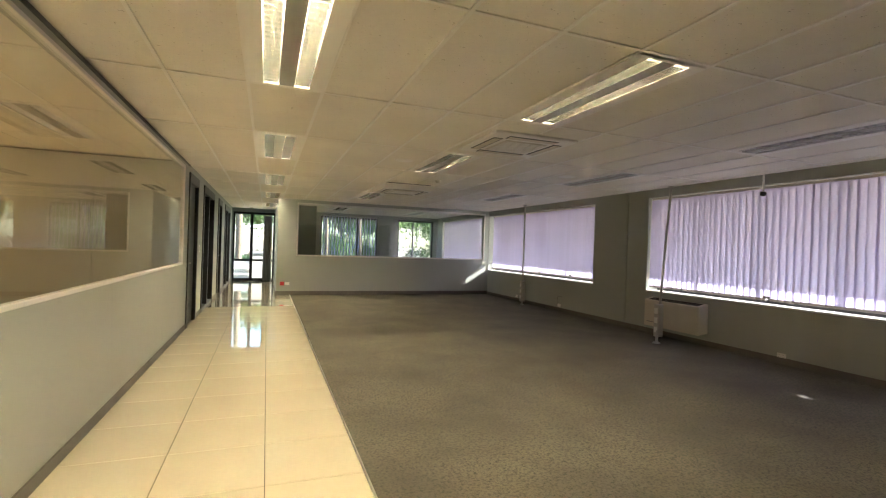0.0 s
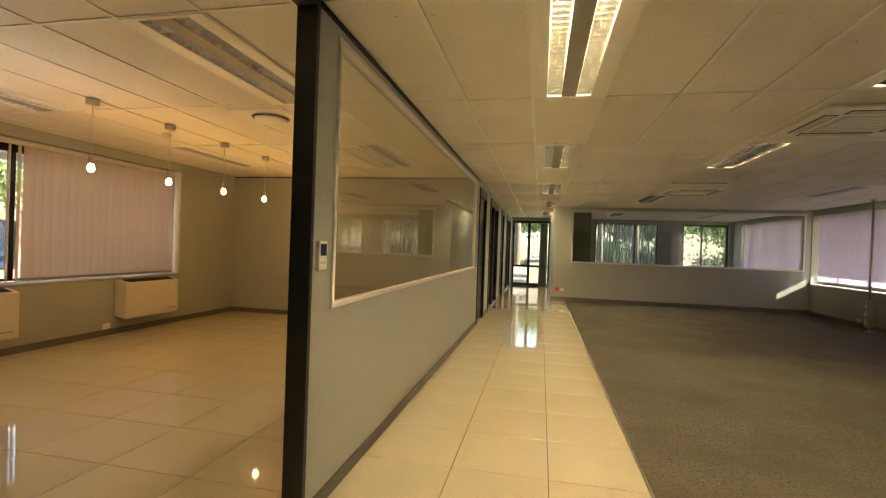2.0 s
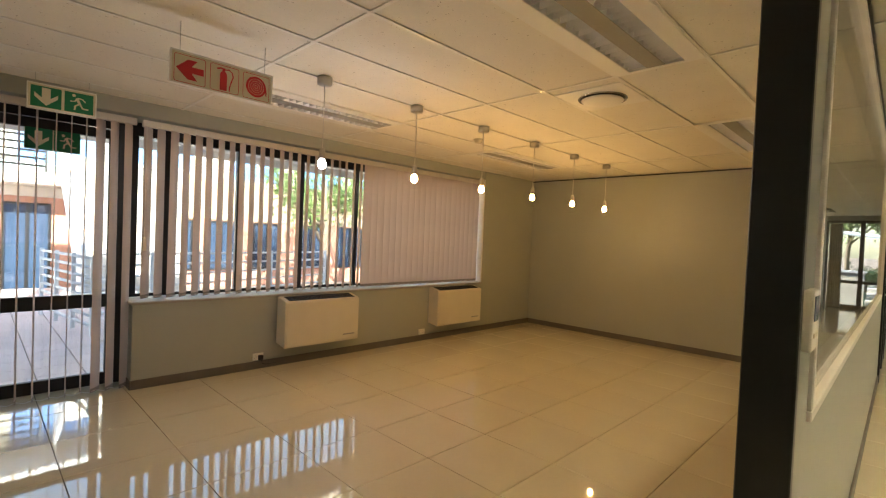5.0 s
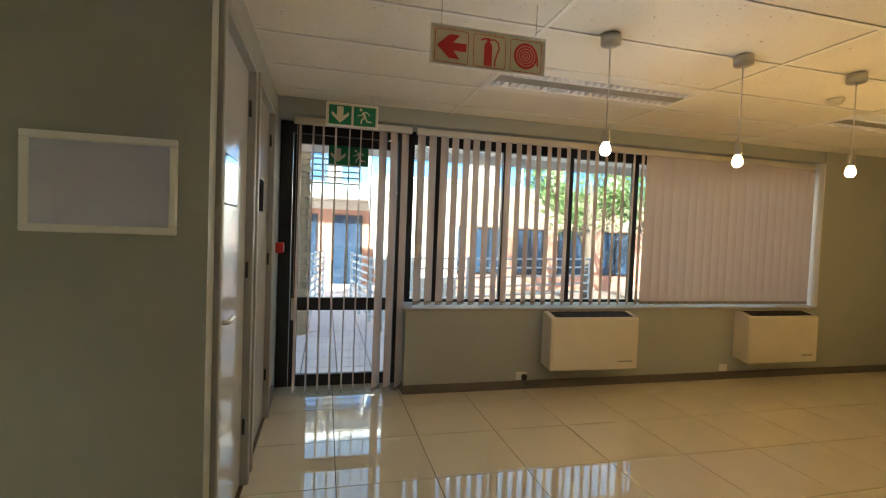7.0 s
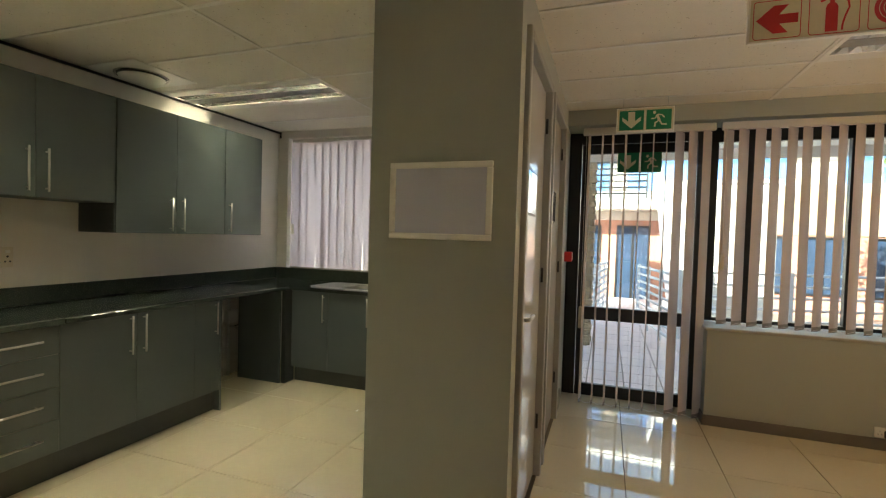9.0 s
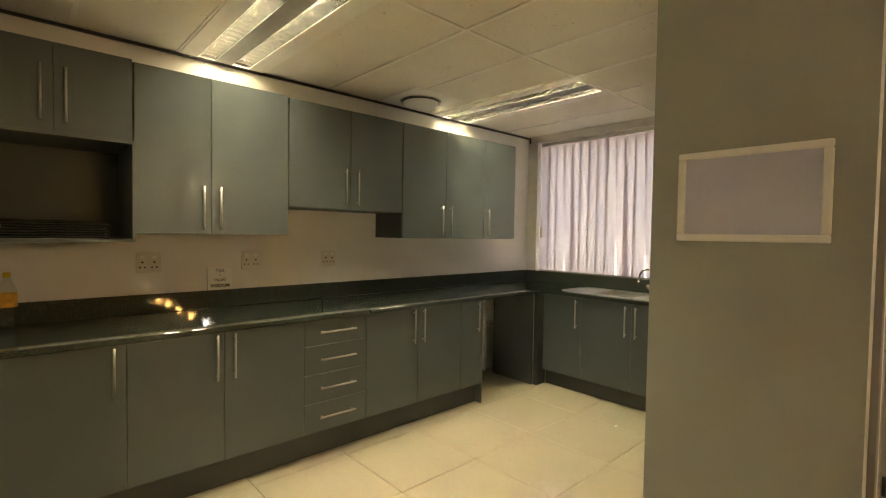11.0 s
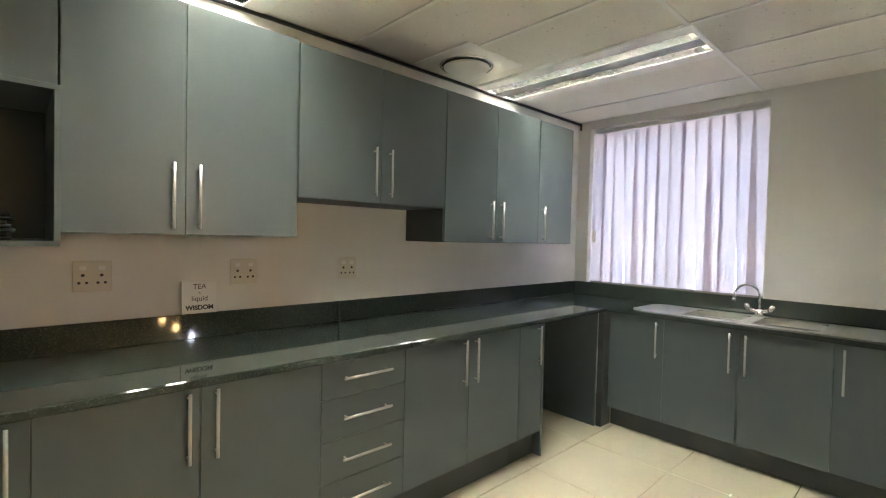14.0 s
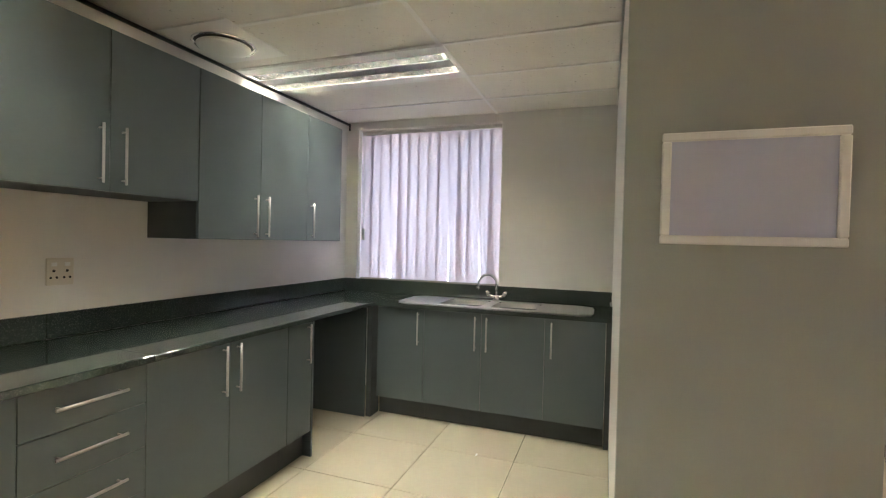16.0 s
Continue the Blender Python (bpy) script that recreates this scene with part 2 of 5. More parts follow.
def done(name, bm, mats, parent=None, label="", m=None):
    bmesh.ops.recalc_face_normals(bm, faces=bm.faces)
    me = bpy.data.meshes.new(name)
    bm.to_mesh(me)
    bm.free()
    for x in mats if isinstance(mats, (list, tuple)) else [mats]:
        me.materials.append(x)
    ob = new(name, me)
    if parent:
        ob.parent = parent
    if m is not None:
        ob.matrix_local = m
    return tagged(ob, label)


def part(name, bm, material, parent, label="", m=None):
    return done(name, bm, material, parent, label, m)


def shared(name, like, parent, m):
    ob = new(name, like.data)
    ob.parent, ob.matrix_local = parent, m
    return ob


def thing(name, label, category, group="", m=None):
    ob = new(name)
    ob.empty_display_size = 0.1
    if m is not None:
        ob.matrix_world = m
    return tagged(ob, label, category, group)


def setting(name, bm, mats, label="", category=""):
    return tagged(done(name, bm, mats), label, category, "", "structure")


# ---- large structure ----
WX = -4.27      # lounge window wall, room face
BX = -4.285     # pelmet over the windows
GX = -4.64      # glazing plane
PX = 0.455      # partition, corridor face
RX = 8.155      # wall with the wide windows
NY = 14.78      # partition to the far office
EY = 19.55      # end of the corridor
KY = -1.06      # kitchen back wall
FY = 9.53       # far wall of the lounge
SY = -3.2       # closing wall behind

setting("floor_slab", bx(-4.9, SY - 0.2, -0.25, 8.5, EY + 0.3, -0.012), M_grout, "grey grout bed under the polished floor tiles", "floor")
setting("carpet", bx(2.25, SY, -0.011, RX, NY, 0.004), M_carpet, "dark grey-brown loop-pile office carpet", "carpet")
setting("carpet_far_office", bx(1.99, NY + 0.1, -0.011, RX, EY, 0.004), M_carpet, "dark grey office carpet in the far room", "carpet")
setting("carpet_edge_strip", bx(2.238, SY, -0.01, 2.251, NY, 0.006, 0.002), M_steel, "thin metal strip between tiles and carpet", "trim")


# (1.73, 1.25) is an unseen light added at the row's pitch, for brightness
# (3.89, 17.35) is lit only to brighten the far office
spots_on = [(1.73, 4.49), (1.73, 1.25), (1.73, 7.73), (1.73, 10.97), (1.73, 14.1), (1.73, 17.35), (3.89, 4.49), (3.89, 7.73), (3.89, 12.59), (3.89, 17.35)]
spots_kitchen = [(-1.055, -0.30), (-3.215, -0.30)]
spots_off = [(6.59, 4.49), (6.59, 7.73), (6.59, 10.97), (-3.205, 4.455), (-3.205, 7.595), (-0.505, 4.455), (-0.505, 7.595), (6.59, 17.35), (3.89, 1.25), (6.59, 1.25)]
LIGHTS = spots_on + spots_kitchen + spots_off


def ceiling(name, x0, y0, x1, y1, gx, gy, px, py, z=CEIL, g=0.0105):
    """Lay-in tiles with exposed bars; the tiles sit a little above the bars."""
    bm = bmesh.new()
    box(bm, x0, y0, z + 0.13, x1, y1, z + 0.18, 0, 1)
    xs = [x0] + [gx + px * k for k in range(-40, 60) if x0 + 0.03 < gx + px * k < x1 - 0.03] + [x1]
    ys = [y0] + [gy + py * k for k in range(-40, 60) if y0 + 0.03 < gy + py * k < y1 - 0.03] + [y1]
    for a, b in zip(xs, xs[1:]):
        for c, d in zip(ys, ys[1:]):
            if not any(a < u < b and c < v < d for u, v in LIGHTS):
                box(bm, a + g, c + g, z + 0.0065, b - g, d - g, z + 0.03, 0.001, 0)
    for x in xs:
        box(bm, x - 0.012, y0, z, x + 0.012, y1, z + 0.004, 0, 1)
        box(bm, x - 0.0015, y0, z + 0.004, x + 0.0015, y1, z + 0.03, 0, 1)
    for y in ys:
        for a, b in zip(xs, xs[1:]):
            box(bm, a + 0.012, y - 0.012, z + 0.0005, b - 0.012, y + 0.012, z + 0.004, 0, 1)
    return setting(name, bm, [M_ctile, M_tbar], "white fissured acoustic tiles in an exposed metal grid", "ceiling")


ceiling("ceiling_lounge", GX, 1.47, PX - 0.05, FY, -2.935, 3.67, 0.54, 1.57)
ceiling("ceiling_kitchen", GX, KY, PX - 0.05, 1.47, -2.945, 0.46, 0.54, 1.56)
ceiling("ceiling_main", PX - 0.05, SY, RX + 0.3, NY, 2.0, 5.30, 0.54, 1.62, g=0.014)
ceiling("ceiling_corridor", PX - 0.05, NY, 1.99, EY, 2.0, 5.30, 0.54, 1.62, g=0.014)
ceiling("ceiling_far_office", 1.99, NY + 0.1, RX + 0.3, EY, 2.0, 5.30, 0.54, 1.62, g=0.014)
setting("roof_slab", bx(-4.95, SY - 0.3, CEIL + 0.2, 8.6, EY + 0.3, CEIL + 0.4), M_pale, "concrete roof slab above the ceilings", "roof")

TOP = CEIL + 0.2


def wall(name, mat, *boxes, label="plain painted wall"):
    bm = bmesh.new()
    for b in boxes:
        box(bm, *b)
    return setting(name, bm, mat, label, "wall")


# lounge window wall: low wall under the window, pier, pelmet
wall("wall_lounge_sill", M_wall, (-4.82, 3.31, -0.01, WX, 8.15, 0.77), label="grey painted low wall under the lounge window")
wall("wall_lounge_pier", M_wall, (-4.82, 8.15, -0.01, WX, FY + 0.12, TOP), label="grey painted pier beside the lounge window")
wall("pelmet_lounge", M_wall, (-4.82, 2.16, 2.465, BX, 8.15, TOP), label="grey painted pelmet over the window and exit door")
wall("wall_lounge_far", M_wall, (WX, FY, -0.01, PX - 0.1, FY + 0.12, TOP), label="grey painted end wall of the lounge")
setting("window_board", bx(-4.60, 3.29, 0.77, WX + 0.02, 8.15, 0.795, 0.006), M_board, "painted window board with dusty worn edge", "windowsill")
setting("window_reveal", bx(-4.60, 8.135, 0.80, WX + 0.004, 8.15, 2.465, 0.002), M_trim, "white reveal lining beside the blinds", "trim")
# block with two doors between kitchen and exit
wall("wall_duct_face", M_wall, (-2.06, 1.47, -0.01, -1.975, 2.16, TOP), label="grey painted end face of the duct block")
wall("wall_duct_kitchen", M_white, (-4.82, 1.47, -0.01, -2.06, 1.53, TOP), label="off-white wall at the sink end of the kitchen")
# black sheet added behind the doors, shade put in as colour
wall("wall_duct_back", M_dark, (-4.0, 1.53, -0.01, -2.06, 1.56, TOP), label="black sheet in place of the shade inside the duct cupboards")
wall("wall_doors", M_wall, (-2.13, 2.06, -0.01, -2.06, 2.16, TOP), (-3.08, 2.06, -0.01, -2.94, 2.16, TOP), (-4.82, 2.06, -0.01, -3.92, 2.16, TOP),
     (-2.94, 2.06, 2.40, -2.13, 2.16, TOP), (-3.92, 2.06, 2.40, -3.08, 2.16, TOP), label="grey painted wall with two flush doors")
# kitchen
wall("wall_kitchen_back", M_white, (-4.82, KY - 0.12, -0.01, PX - 0.1, KY, TOP), label="off-white painted kitchen wall behind the cupboards")
wall("wall_kitchen_window", M_white, (-4.82, KY, -0.01, -4.45, 1.47, 1.0), (-4.82, 0.515, 1.0, -4.45, 1.47, TOP), (-4.82, KY, 2.52, -4.45, 0.515, TOP), (-4.82, KY, 1.0, -4.45, -0.93, 2.52),
     label="off-white wall round the kitchen window")
wall("wall_kitchen_end", M_wall, (PX - 0.10, KY - 0.12, -0.01, PX, 2.03, TOP), (PX - 0.1, SY, -0.01, PX, KY - 0.12, TOP), label="grey painted wall beside the lounge opening")
# glazed partition
wall("wall_partition", M_wall, (PX - 0.1, 3.65, -0.01, PX, 3.87, TOP), (PX - 0.1, 3.87, -0.01, PX, 9.42, 1.04), (PX - 0.1, 9.42, -0.01, PX, 9.85, TOP),
     (PX - 0.1, 3.87, 2.515, PX, 9.42, TOP), label="grey drywall partition below and round the long glass panel")
wall("wall_corridor", M_wall, (PX - 0.1, 10.9, -0.01, PX, 11.65, TOP), (PX - 0.1, 13.57, -0.01, PX, 14.6, TOP), (PX - 0.1, 15.55, -0.01, PX, 16.6, TOP), (PX - 0.1, 18.6, -0.01, PX, EY, TOP),
     (PX - 0.1, 9.85, 2.48, PX, 10.9, TOP), (PX - 0.1, 11.65, 2.48, PX, 13.57, TOP), (PX - 0.1, 14.6, 2.48, PX, 15.55, TOP), (PX - 0.1, 16.6, 2.48, PX, 18.6, TOP),
     label="grey corridor wall between black office door frames")
wall("wall_offices_back", M_wall, (-1.5, 9.65, -0.01, PX - 0.1, 9.7, TOP), (-1.6, 9.65, -0.01, -1.5, EY, TOP), (-1.5, EY - 0.1, -0.01, PX - 0.1, EY, TOP), (-1.5, 9.65, CEIL, PX - 0.1, EY, TOP), label="plain inner wall of the side offices")
# far office partition with window opening
wall("wall_far_office", M_wall, (1.89, NY, -0.01, 2.38, NY + 0.1, TOP), (2.38, NY, -0.01, 8.02, NY + 0.1, 1.06), (8.02, NY, -0.01, RX, NY + 0.1, TOP), (2.38, NY, 2.51, 8.02, NY + 0.1, TOP),
     (1.89, NY + 0.1, -0.01, 1.99, EY, TOP), label="grey partition with a long glass panel to the far office")
# north outer wall: corridor door, two office windows
wall("wall_north", M_wall, (PX - 0.1, EY, -0.01, 0.50, EY + 0.25, TOP), (0.5, EY, 2.46, 1.89, EY + 0.25, TOP), (1.89, EY, -0.01, 3.5, EY + 0.25, TOP), (3.5, EY, -0.01, 8.0, EY + 0.25, 0.9), (3.5, EY, 2.46, 8.0, EY + 0.25, TOP),
     (5.68, EY, 0.9, 6.5, EY + 0.25, 2.46), (8.0, EY, -0.01, RX + 0.3, EY + 0.25, TOP), (-1.6, EY, -0.01, PX - 0.1, EY + 0.25, TOP), label="grey outer wall at the end of the corridor")
# wall with wide windows
ROWS_R = ((2.0, 8.22), (9.72, 14.76), (15.2, 18.9))
rb = []
edges = [SY] + [e for r in ROWS_R for e in r] + [EY]
for a, b in zip(edges[::2], edges[1::2]):
    rb.append((RX, a, -0.01, RX + 0.35, b, TOP))
for a, b in ROWS_R:
    rb += [(RX, a, -0.01, RX + 0.35, b, 0.745), (RX, a, 2.45, RX + 0.35, b, TOP)]
wall("wall_east", M_wall, *rb, label="grey outer wall with wide window openings")
wall("wall_south", M_wall, (PX, SY - 0.15, -0.01, RX + 0.35, SY, TOP), label="plain grey wall closing the open-plan office")
for a, b in ROWS_R:
    tagged(done("window_board", bx(RX - 0.01, a, 0.745, RX + 0.27, b, 0.77, 0.004), M_trim), "white window board under the blinds", "windowsill", "", "structure")
for a, b, z1 in ((4.68, 5.61, 0.35), (10.02, 10.98, 0.35)):
    f = bmesh.new()
    for q in ((a, 0.10, b, 0.106), (a, z1, b, z1 + 0.006), (a, 0.106, a + 0.006, z1), (b - 0.006, 0.106, b, z1)):
        box(f, RX - 0.003, q[0], q[1], RX, q[2], q[3])
    setting("access_panel", f, M_skirt, "thin dark joint round a flush wall access panel", "panel")
wall("pipe_casing", M_wall, (RX - 0.03, 8.72, 0.1, RX, 8.76, CEIL), label="narrow grey cover strip on the window pier")


def run(name, mat, pieces, label):
    bm = bmesh.new()
    for p in pieces:
        box(bm, *p, bevel=0.004)
    return setting(name, bm, mat, label, "skirting")


H_S, T_S = 0.085, 0.014
run("baseboard_lounge", M_skirt, [(WX, 3.31, 0, WX + T_S, FY, H_S), (WX, FY - T_S, 0, PX - 0.1, FY, H_S), (-4.58, 3.31 - T_S, 0, WX + T_S, 3.31, H_S), (PX - 0.1 - T_S, 3.66, 0, PX - 0.1, FY, H_S)], "dark grey skirting round the lounge")
run("baseboard_corridor", M_skirt, [(PX, 3.66, 0, PX + T_S, 9.85, H_S), (PX, 10.9, 0, PX + T_S, 11.65, H_S), (PX, 13.57, 0, PX + T_S, 14.6, H_S), (PX, 15.55, 0, PX + T_S, 16.6, H_S), (PX, 18.6, 0, PX + T_S, EY, H_S), (PX, SY, 0, PX + T_S, 2.02, H_S)], "dark grey skirting along the corridor")
run("baseboard_main", M_skirt, [(1.876, NY - T_S, 0, RX, NY, 0.11), (1.876, NY, 0, 1.89, EY, 0.11), (RX - T_S, SY, 0, RX, NY, 0.09)], "dark grey skirting of the open-plan office")
run("baseboard_hall", M_skirt, [(-3.1, 2.16, 0, -2.92, 2.176, 0.13), (-4.3, 2.16, 0, -3.90, 2.176, 0.13)], "dark grey skirting blocks between the flush doors")
setting("shadow_trim_kitchen", bx(-4.45, KY, CEIL - 0.018, PX - 0.1, KY + 0.02, CEIL, 0.002), M_black, "thin black shadow-line trim at the ceiling", "trim")
setting("shadow_trim_kitchen_pelmet", bx(-4.45, KY + 0.02, 2.52, -4.435, KY + 0.035, CEIL, 0.002), M_black, "thin black trim down the pelmet corner", "trim")
setting("shadow_trim_lounge", bx(WX, FY - 0.02, CEIL - 0.018, PX - 0.1, FY, CEIL, 0.002), M_black, "thin black shadow-line trim at the ceiling", "trim")
# black strip draws the shadow between the glass head and the ceiling
setting("shadow_trim_partition", bx(PX, 3.65, CEIL - 0.03, PX + 0.012, 9.85, CEIL, 0.002), M_black, "thin black strip in place of the shadow line above the glass partition", "trim")

# lounge opening: black jambs and header
of = setting("door_opening_lounge", bx(PX - 0.105, 3.615, -0.01, PX + 0.006, 3.65, CEIL, 0.003), M_black, "black painted frame of the wide lounge opening", "door frame")
part("jamb", bx(PX - 0.105, 2.03, -0.01, PX + 0.006, 2.055, CEIL, 0.003), M_black, of)
part("header", bx(PX - 0.105, 2.055, CEIL - 0.04, PX + 0.006, 3.615, CEIL, 0.003), M_black, of)


def glazed(name, x, y0, z0, y1, z1, splits, label, depth=0.1, mat=None, w=0.045):
    """A fixed glass panel in a slim frame, in a wall along y."""
    mat = mat or M_trim
    e = thing(name, label, "window")
    e["kind"] = "structure"
    f = bmesh.new()
    for b in ((y0, z0, y1, z0 + w), (y0, z1 - w, y1, z1), (y0, z0 + w, y0 + w, z1 - w), (y1 - w, z0 + w, y1, z1 - w)):
        box(f, x - depth - 0.012, b[0], b[1], x + 0.012, b[2], b[3], 0.003)
    part("frame", f, mat, e)
    ys = [y0 + w] + list(splits) + [y1 - w]
    for a, b in zip(ys, ys[1:]):
        g = part("pane", bx(x - depth / 2 - 0.003, a + 0.002, z0 + w, x - depth / 2 + 0.003, b - 0.002, z1 - w), M_glass, e)
        g.visible_shadow = False
    return e


glazed("window_partition", PX, 3.87, 1.04, 9.42, 2.515, (5.62, 7.5), "long clear glass panel in a white aluminium frame", 0.03, w=0.03)


def glazed_x(name, y, x0, z0, x1, z1, splits, label, mat, w=0.04, depth=0.1):
    e = thing(name, label, "window")
    e["kind"] = "structure"
    f = bmesh.new()
    for b in ((x0, z0, x1, z0 + w), (x0, z1 - w, x1, z1), (x0, z0 + w, x0 + w, z1 - w), (x1 - w, z0 + w, x1, z1 - w)):
        box(f, b[0], y - 0.012, b[1], b[2], y + depth + 0.012, b[3], 0.003)
    for s, t in splits:
        if t:
            box(f, s - t / 2, y, z0 + w, s + t / 2, y + 0.06, z1 - w, 0.003)
    part("frame", f, mat, e)
    xs = [x0 + w] + [s for s, t in splits] + [x1 - w]
    for a, b in zip(xs, xs[1:]):
        g = part("pane", bx(a + 0.002, y + 0.03, z0 + w, b - 0.002, y + 0.036, z1 - w), M_glass, e)
        g.visible_shadow = False
    return e


glazed_x("window_far_office", NY, 2.38, 1.06, 8.02, 2.51, ((4.3, 0), (6.2, 0)), "long glass panel in a white frame to the far office", M_trim)
setting("dark_panel_far_office", bx(2.40, NY + 0.16, 0.0, 2.90, NY + 0.2, 2.45, 0.004), M_cab, "dark grey board behind the far office glass", "panel")
glazed_x("window_north_a", EY + 0.1, 3.5, 0.9, 5.68, 2.46, ((4.05, 0.06), (4.9, 0.06)), "black aluminium office window to the garden", M_black, 0.06)
glazed_x("window_north_b", EY + 0.1, 6.5, 0.9, 8.0, 2.46, ((7.15, 0.06),), "black aluminium office window to the garden", M_black, 0.06)
for i, (a, b) in enumerate(ROWS_R):
    n_ = max(2, round((b - a) / 1.0))
    e = thing("window_east_%d" % (i + 1), "wide black aluminium window behind closed blinds", "window")
    e["kind"] = "structure"
    f = bmesh.new()
    for q in ((a, 0.77, b, 0.82), (a, 2.40, b, 2.45), (a, 0.82, a + 0.05, 2.40), (b - 0.05, 0.82, b, 2.40)):
        box(f, RX + 0.26, q[0], q[1], RX + 0.32, q[2], q[3], 0.003)
    for k in range(1, n_):
        y = a + (b - a) * k / n_
        box(f, RX + 0.26, y - 0.03, 0.82, RX + 0.32, y + 0.03, 2.40, 0.003)
    part("frame", f, M_black, e)
    for k in range(n_):
        g = part("pane", bx(RX + 0.287, a + 0.05 + (b - a - 0.1) * k / n_, 0.82, RX + 0.293, a + 0.05 + (b - a - 0.1) * (k + 1) / n_, 2.40), M_glass, e)
        g.visible_shadow = False

# lounge window: black mullions
e = thing("window_lounge", "wide black aluminium window with five lights", "window")
e["kind"] = "structure"
f = bmesh.new()
for q in ((3.31, 0.80, 8.15, 0.83), (3.31, 2.34, 8.15, 2.465), (3.31, 0.83, 3.40, 2.34), (8.10, 0.83, 8.15, 2.34)):
    box(f, GX - 0.03, q[0], q[1], GX + 0.03, q[2], q[3], 0.003)
part("frame", f, M_black, e)
mull = [3.64, 4.36, 5.10, 5.90, 6.65, 7.40]
for y in mull:
    part("mullion", bx(GX - 0.03, y - 0.03, 0.83, GX + 0.03, y + 0.03, 2.34, 0.003), M_black, e)
ys = [3.40] + mull + [8.10]
for a, b in zip(ys, ys[1:]):
    part("pane", bx(GX - 0.003, a, 0.83, GX + 0.003, b, 2.34), M_glass, e).visible_shadow = False

# kitchen window
e = thing("window_kitchen", "kitchen window behind closed blinds over the sink", "window")
e["kind"] = "structure"
f = bmesh.new()
for q in ((-0.93, 1.0, 0.515, 1.05), (-0.93, 2.47, 0.515, 2.52), (-0.93, 1.05, -0.88, 2.47), (0.465, 1.05, 0.515, 2.47), (-0.23, 1.05, -0.18, 2.47)):
    box(f, GX - 0.09, q[0], q[1], GX - 0.03, q[2], q[3], 0.003)
part("frame", f, M_black, e)
part("pane", bx(GX - 0.063, -0.88, 1.05, GX - 0.057, 0.465, 2.47), M_glass, e).visible_shadow = False

# exit door
ed = thing("door_exit", "black aluminium glazed exit door, closed, behind open blinds", "door")
ed["kind"] = "structure"
f = bmesh.new()
for q in ((2.16, -0.01, 2.27, 2.465), (3.24, -0.01, 3.31, 2.465), (2.27, 2.36, 3.24, 2.465)):
    box(f, GX - 0.05, q[0], q[1], GX + 0.03, q[2], q[3], 0.003)
part("door_frame", f, M_black, ed)
f = bmesh.new()
for q in ((2.275, 0.0, 2.34, 2.355), (3.17, 0.0, 3.235, 2.355), (2.34, 2.27, 3.17, 2.355), (2.34, 0.72, 3.17, 0.84), (2.34, 0.0, 3.17, 0.11)):
    box(f, GX - 0.025, q[0], q[1], GX + 0.025, q[2], q[3], 0.004)
leaf = part("door_leaf", f, M_black, ed)
for a, b in ((0.11, 0.72), (0.84, 2.27)):
    part("pane", bx(GX - 0.003, 2.34, a, GX + 0.003, 3.17, b), M_glass, leaf).visible_shadow = False
part("door_handle", tube(bmesh.new(), [(GX + 0.025, 3.20, 0.95), (GX + 0.07, 3.20, 0.955), (GX + 0.07, 3.20, 1.145), (GX + 0.025, 3.20, 1.15)], 0.009, 8), M_steel, leaf, "steel pull handle")

# corridor end door
cd = thing("door_corridor", "black aluminium glazed double door at the corridor end", "door")
cd["kind"] = "structure"
f = bmesh.new()
for q in ((0.50, -0.01, 0.56, 2.46), (1.83, -0.01, 1.89, 2.46), (0.56, 2.38, 1.83, 2.46), (1.06, -0.01, 1.16, 2.38), (0.56, 0.70, 1.83, 0.78), (0.56, -0.01, 1.83, 0.1)):
    box(f, q[0], EY + 0.05, q[1], q[2], EY + 0.12, q[3], 0.003)
part("door_frame", f, M_black, cd)
for a, b, c, d in ((0.56, 0.1, 1.06, 0.70), (0.56, 0.78, 1.06, 2.38), (1.16, 0.1, 1.83, 0.70), (1.16, 0.78, 1.83, 2.38)):
    part("pane", bx(a, EY + 0.08, b, c, EY + 0.086, d), M_glass, cd).visible_shadow = False
bm = bmesh.new()
cols = [bm.verts.new((1.50 + 0.30 * k / 24, EY - 0.08 + 0.03 * math.sin(k * 1.5), 0.02)) for k in range(25)]
tops = [bm.verts.new((1.52 + 0.28 * k / 24, EY - 0.08 + 0.022 * math.sin(k * 1.5 + 0.3), 2.36)) for k in range(25)]
for k in range(24):
    bm.faces.new((cols[k], cols[k + 1], tops[k + 1], tops[k])).smooth = True
cu = done("curtain", bm, M_curtain)
sm = cu.modifiers.new("thickness", "SOLIDIFY")
sm.thickness = 0.004
tagged(cu, "grey cloth curtain drawn aside beside the corridor door", "curtain")


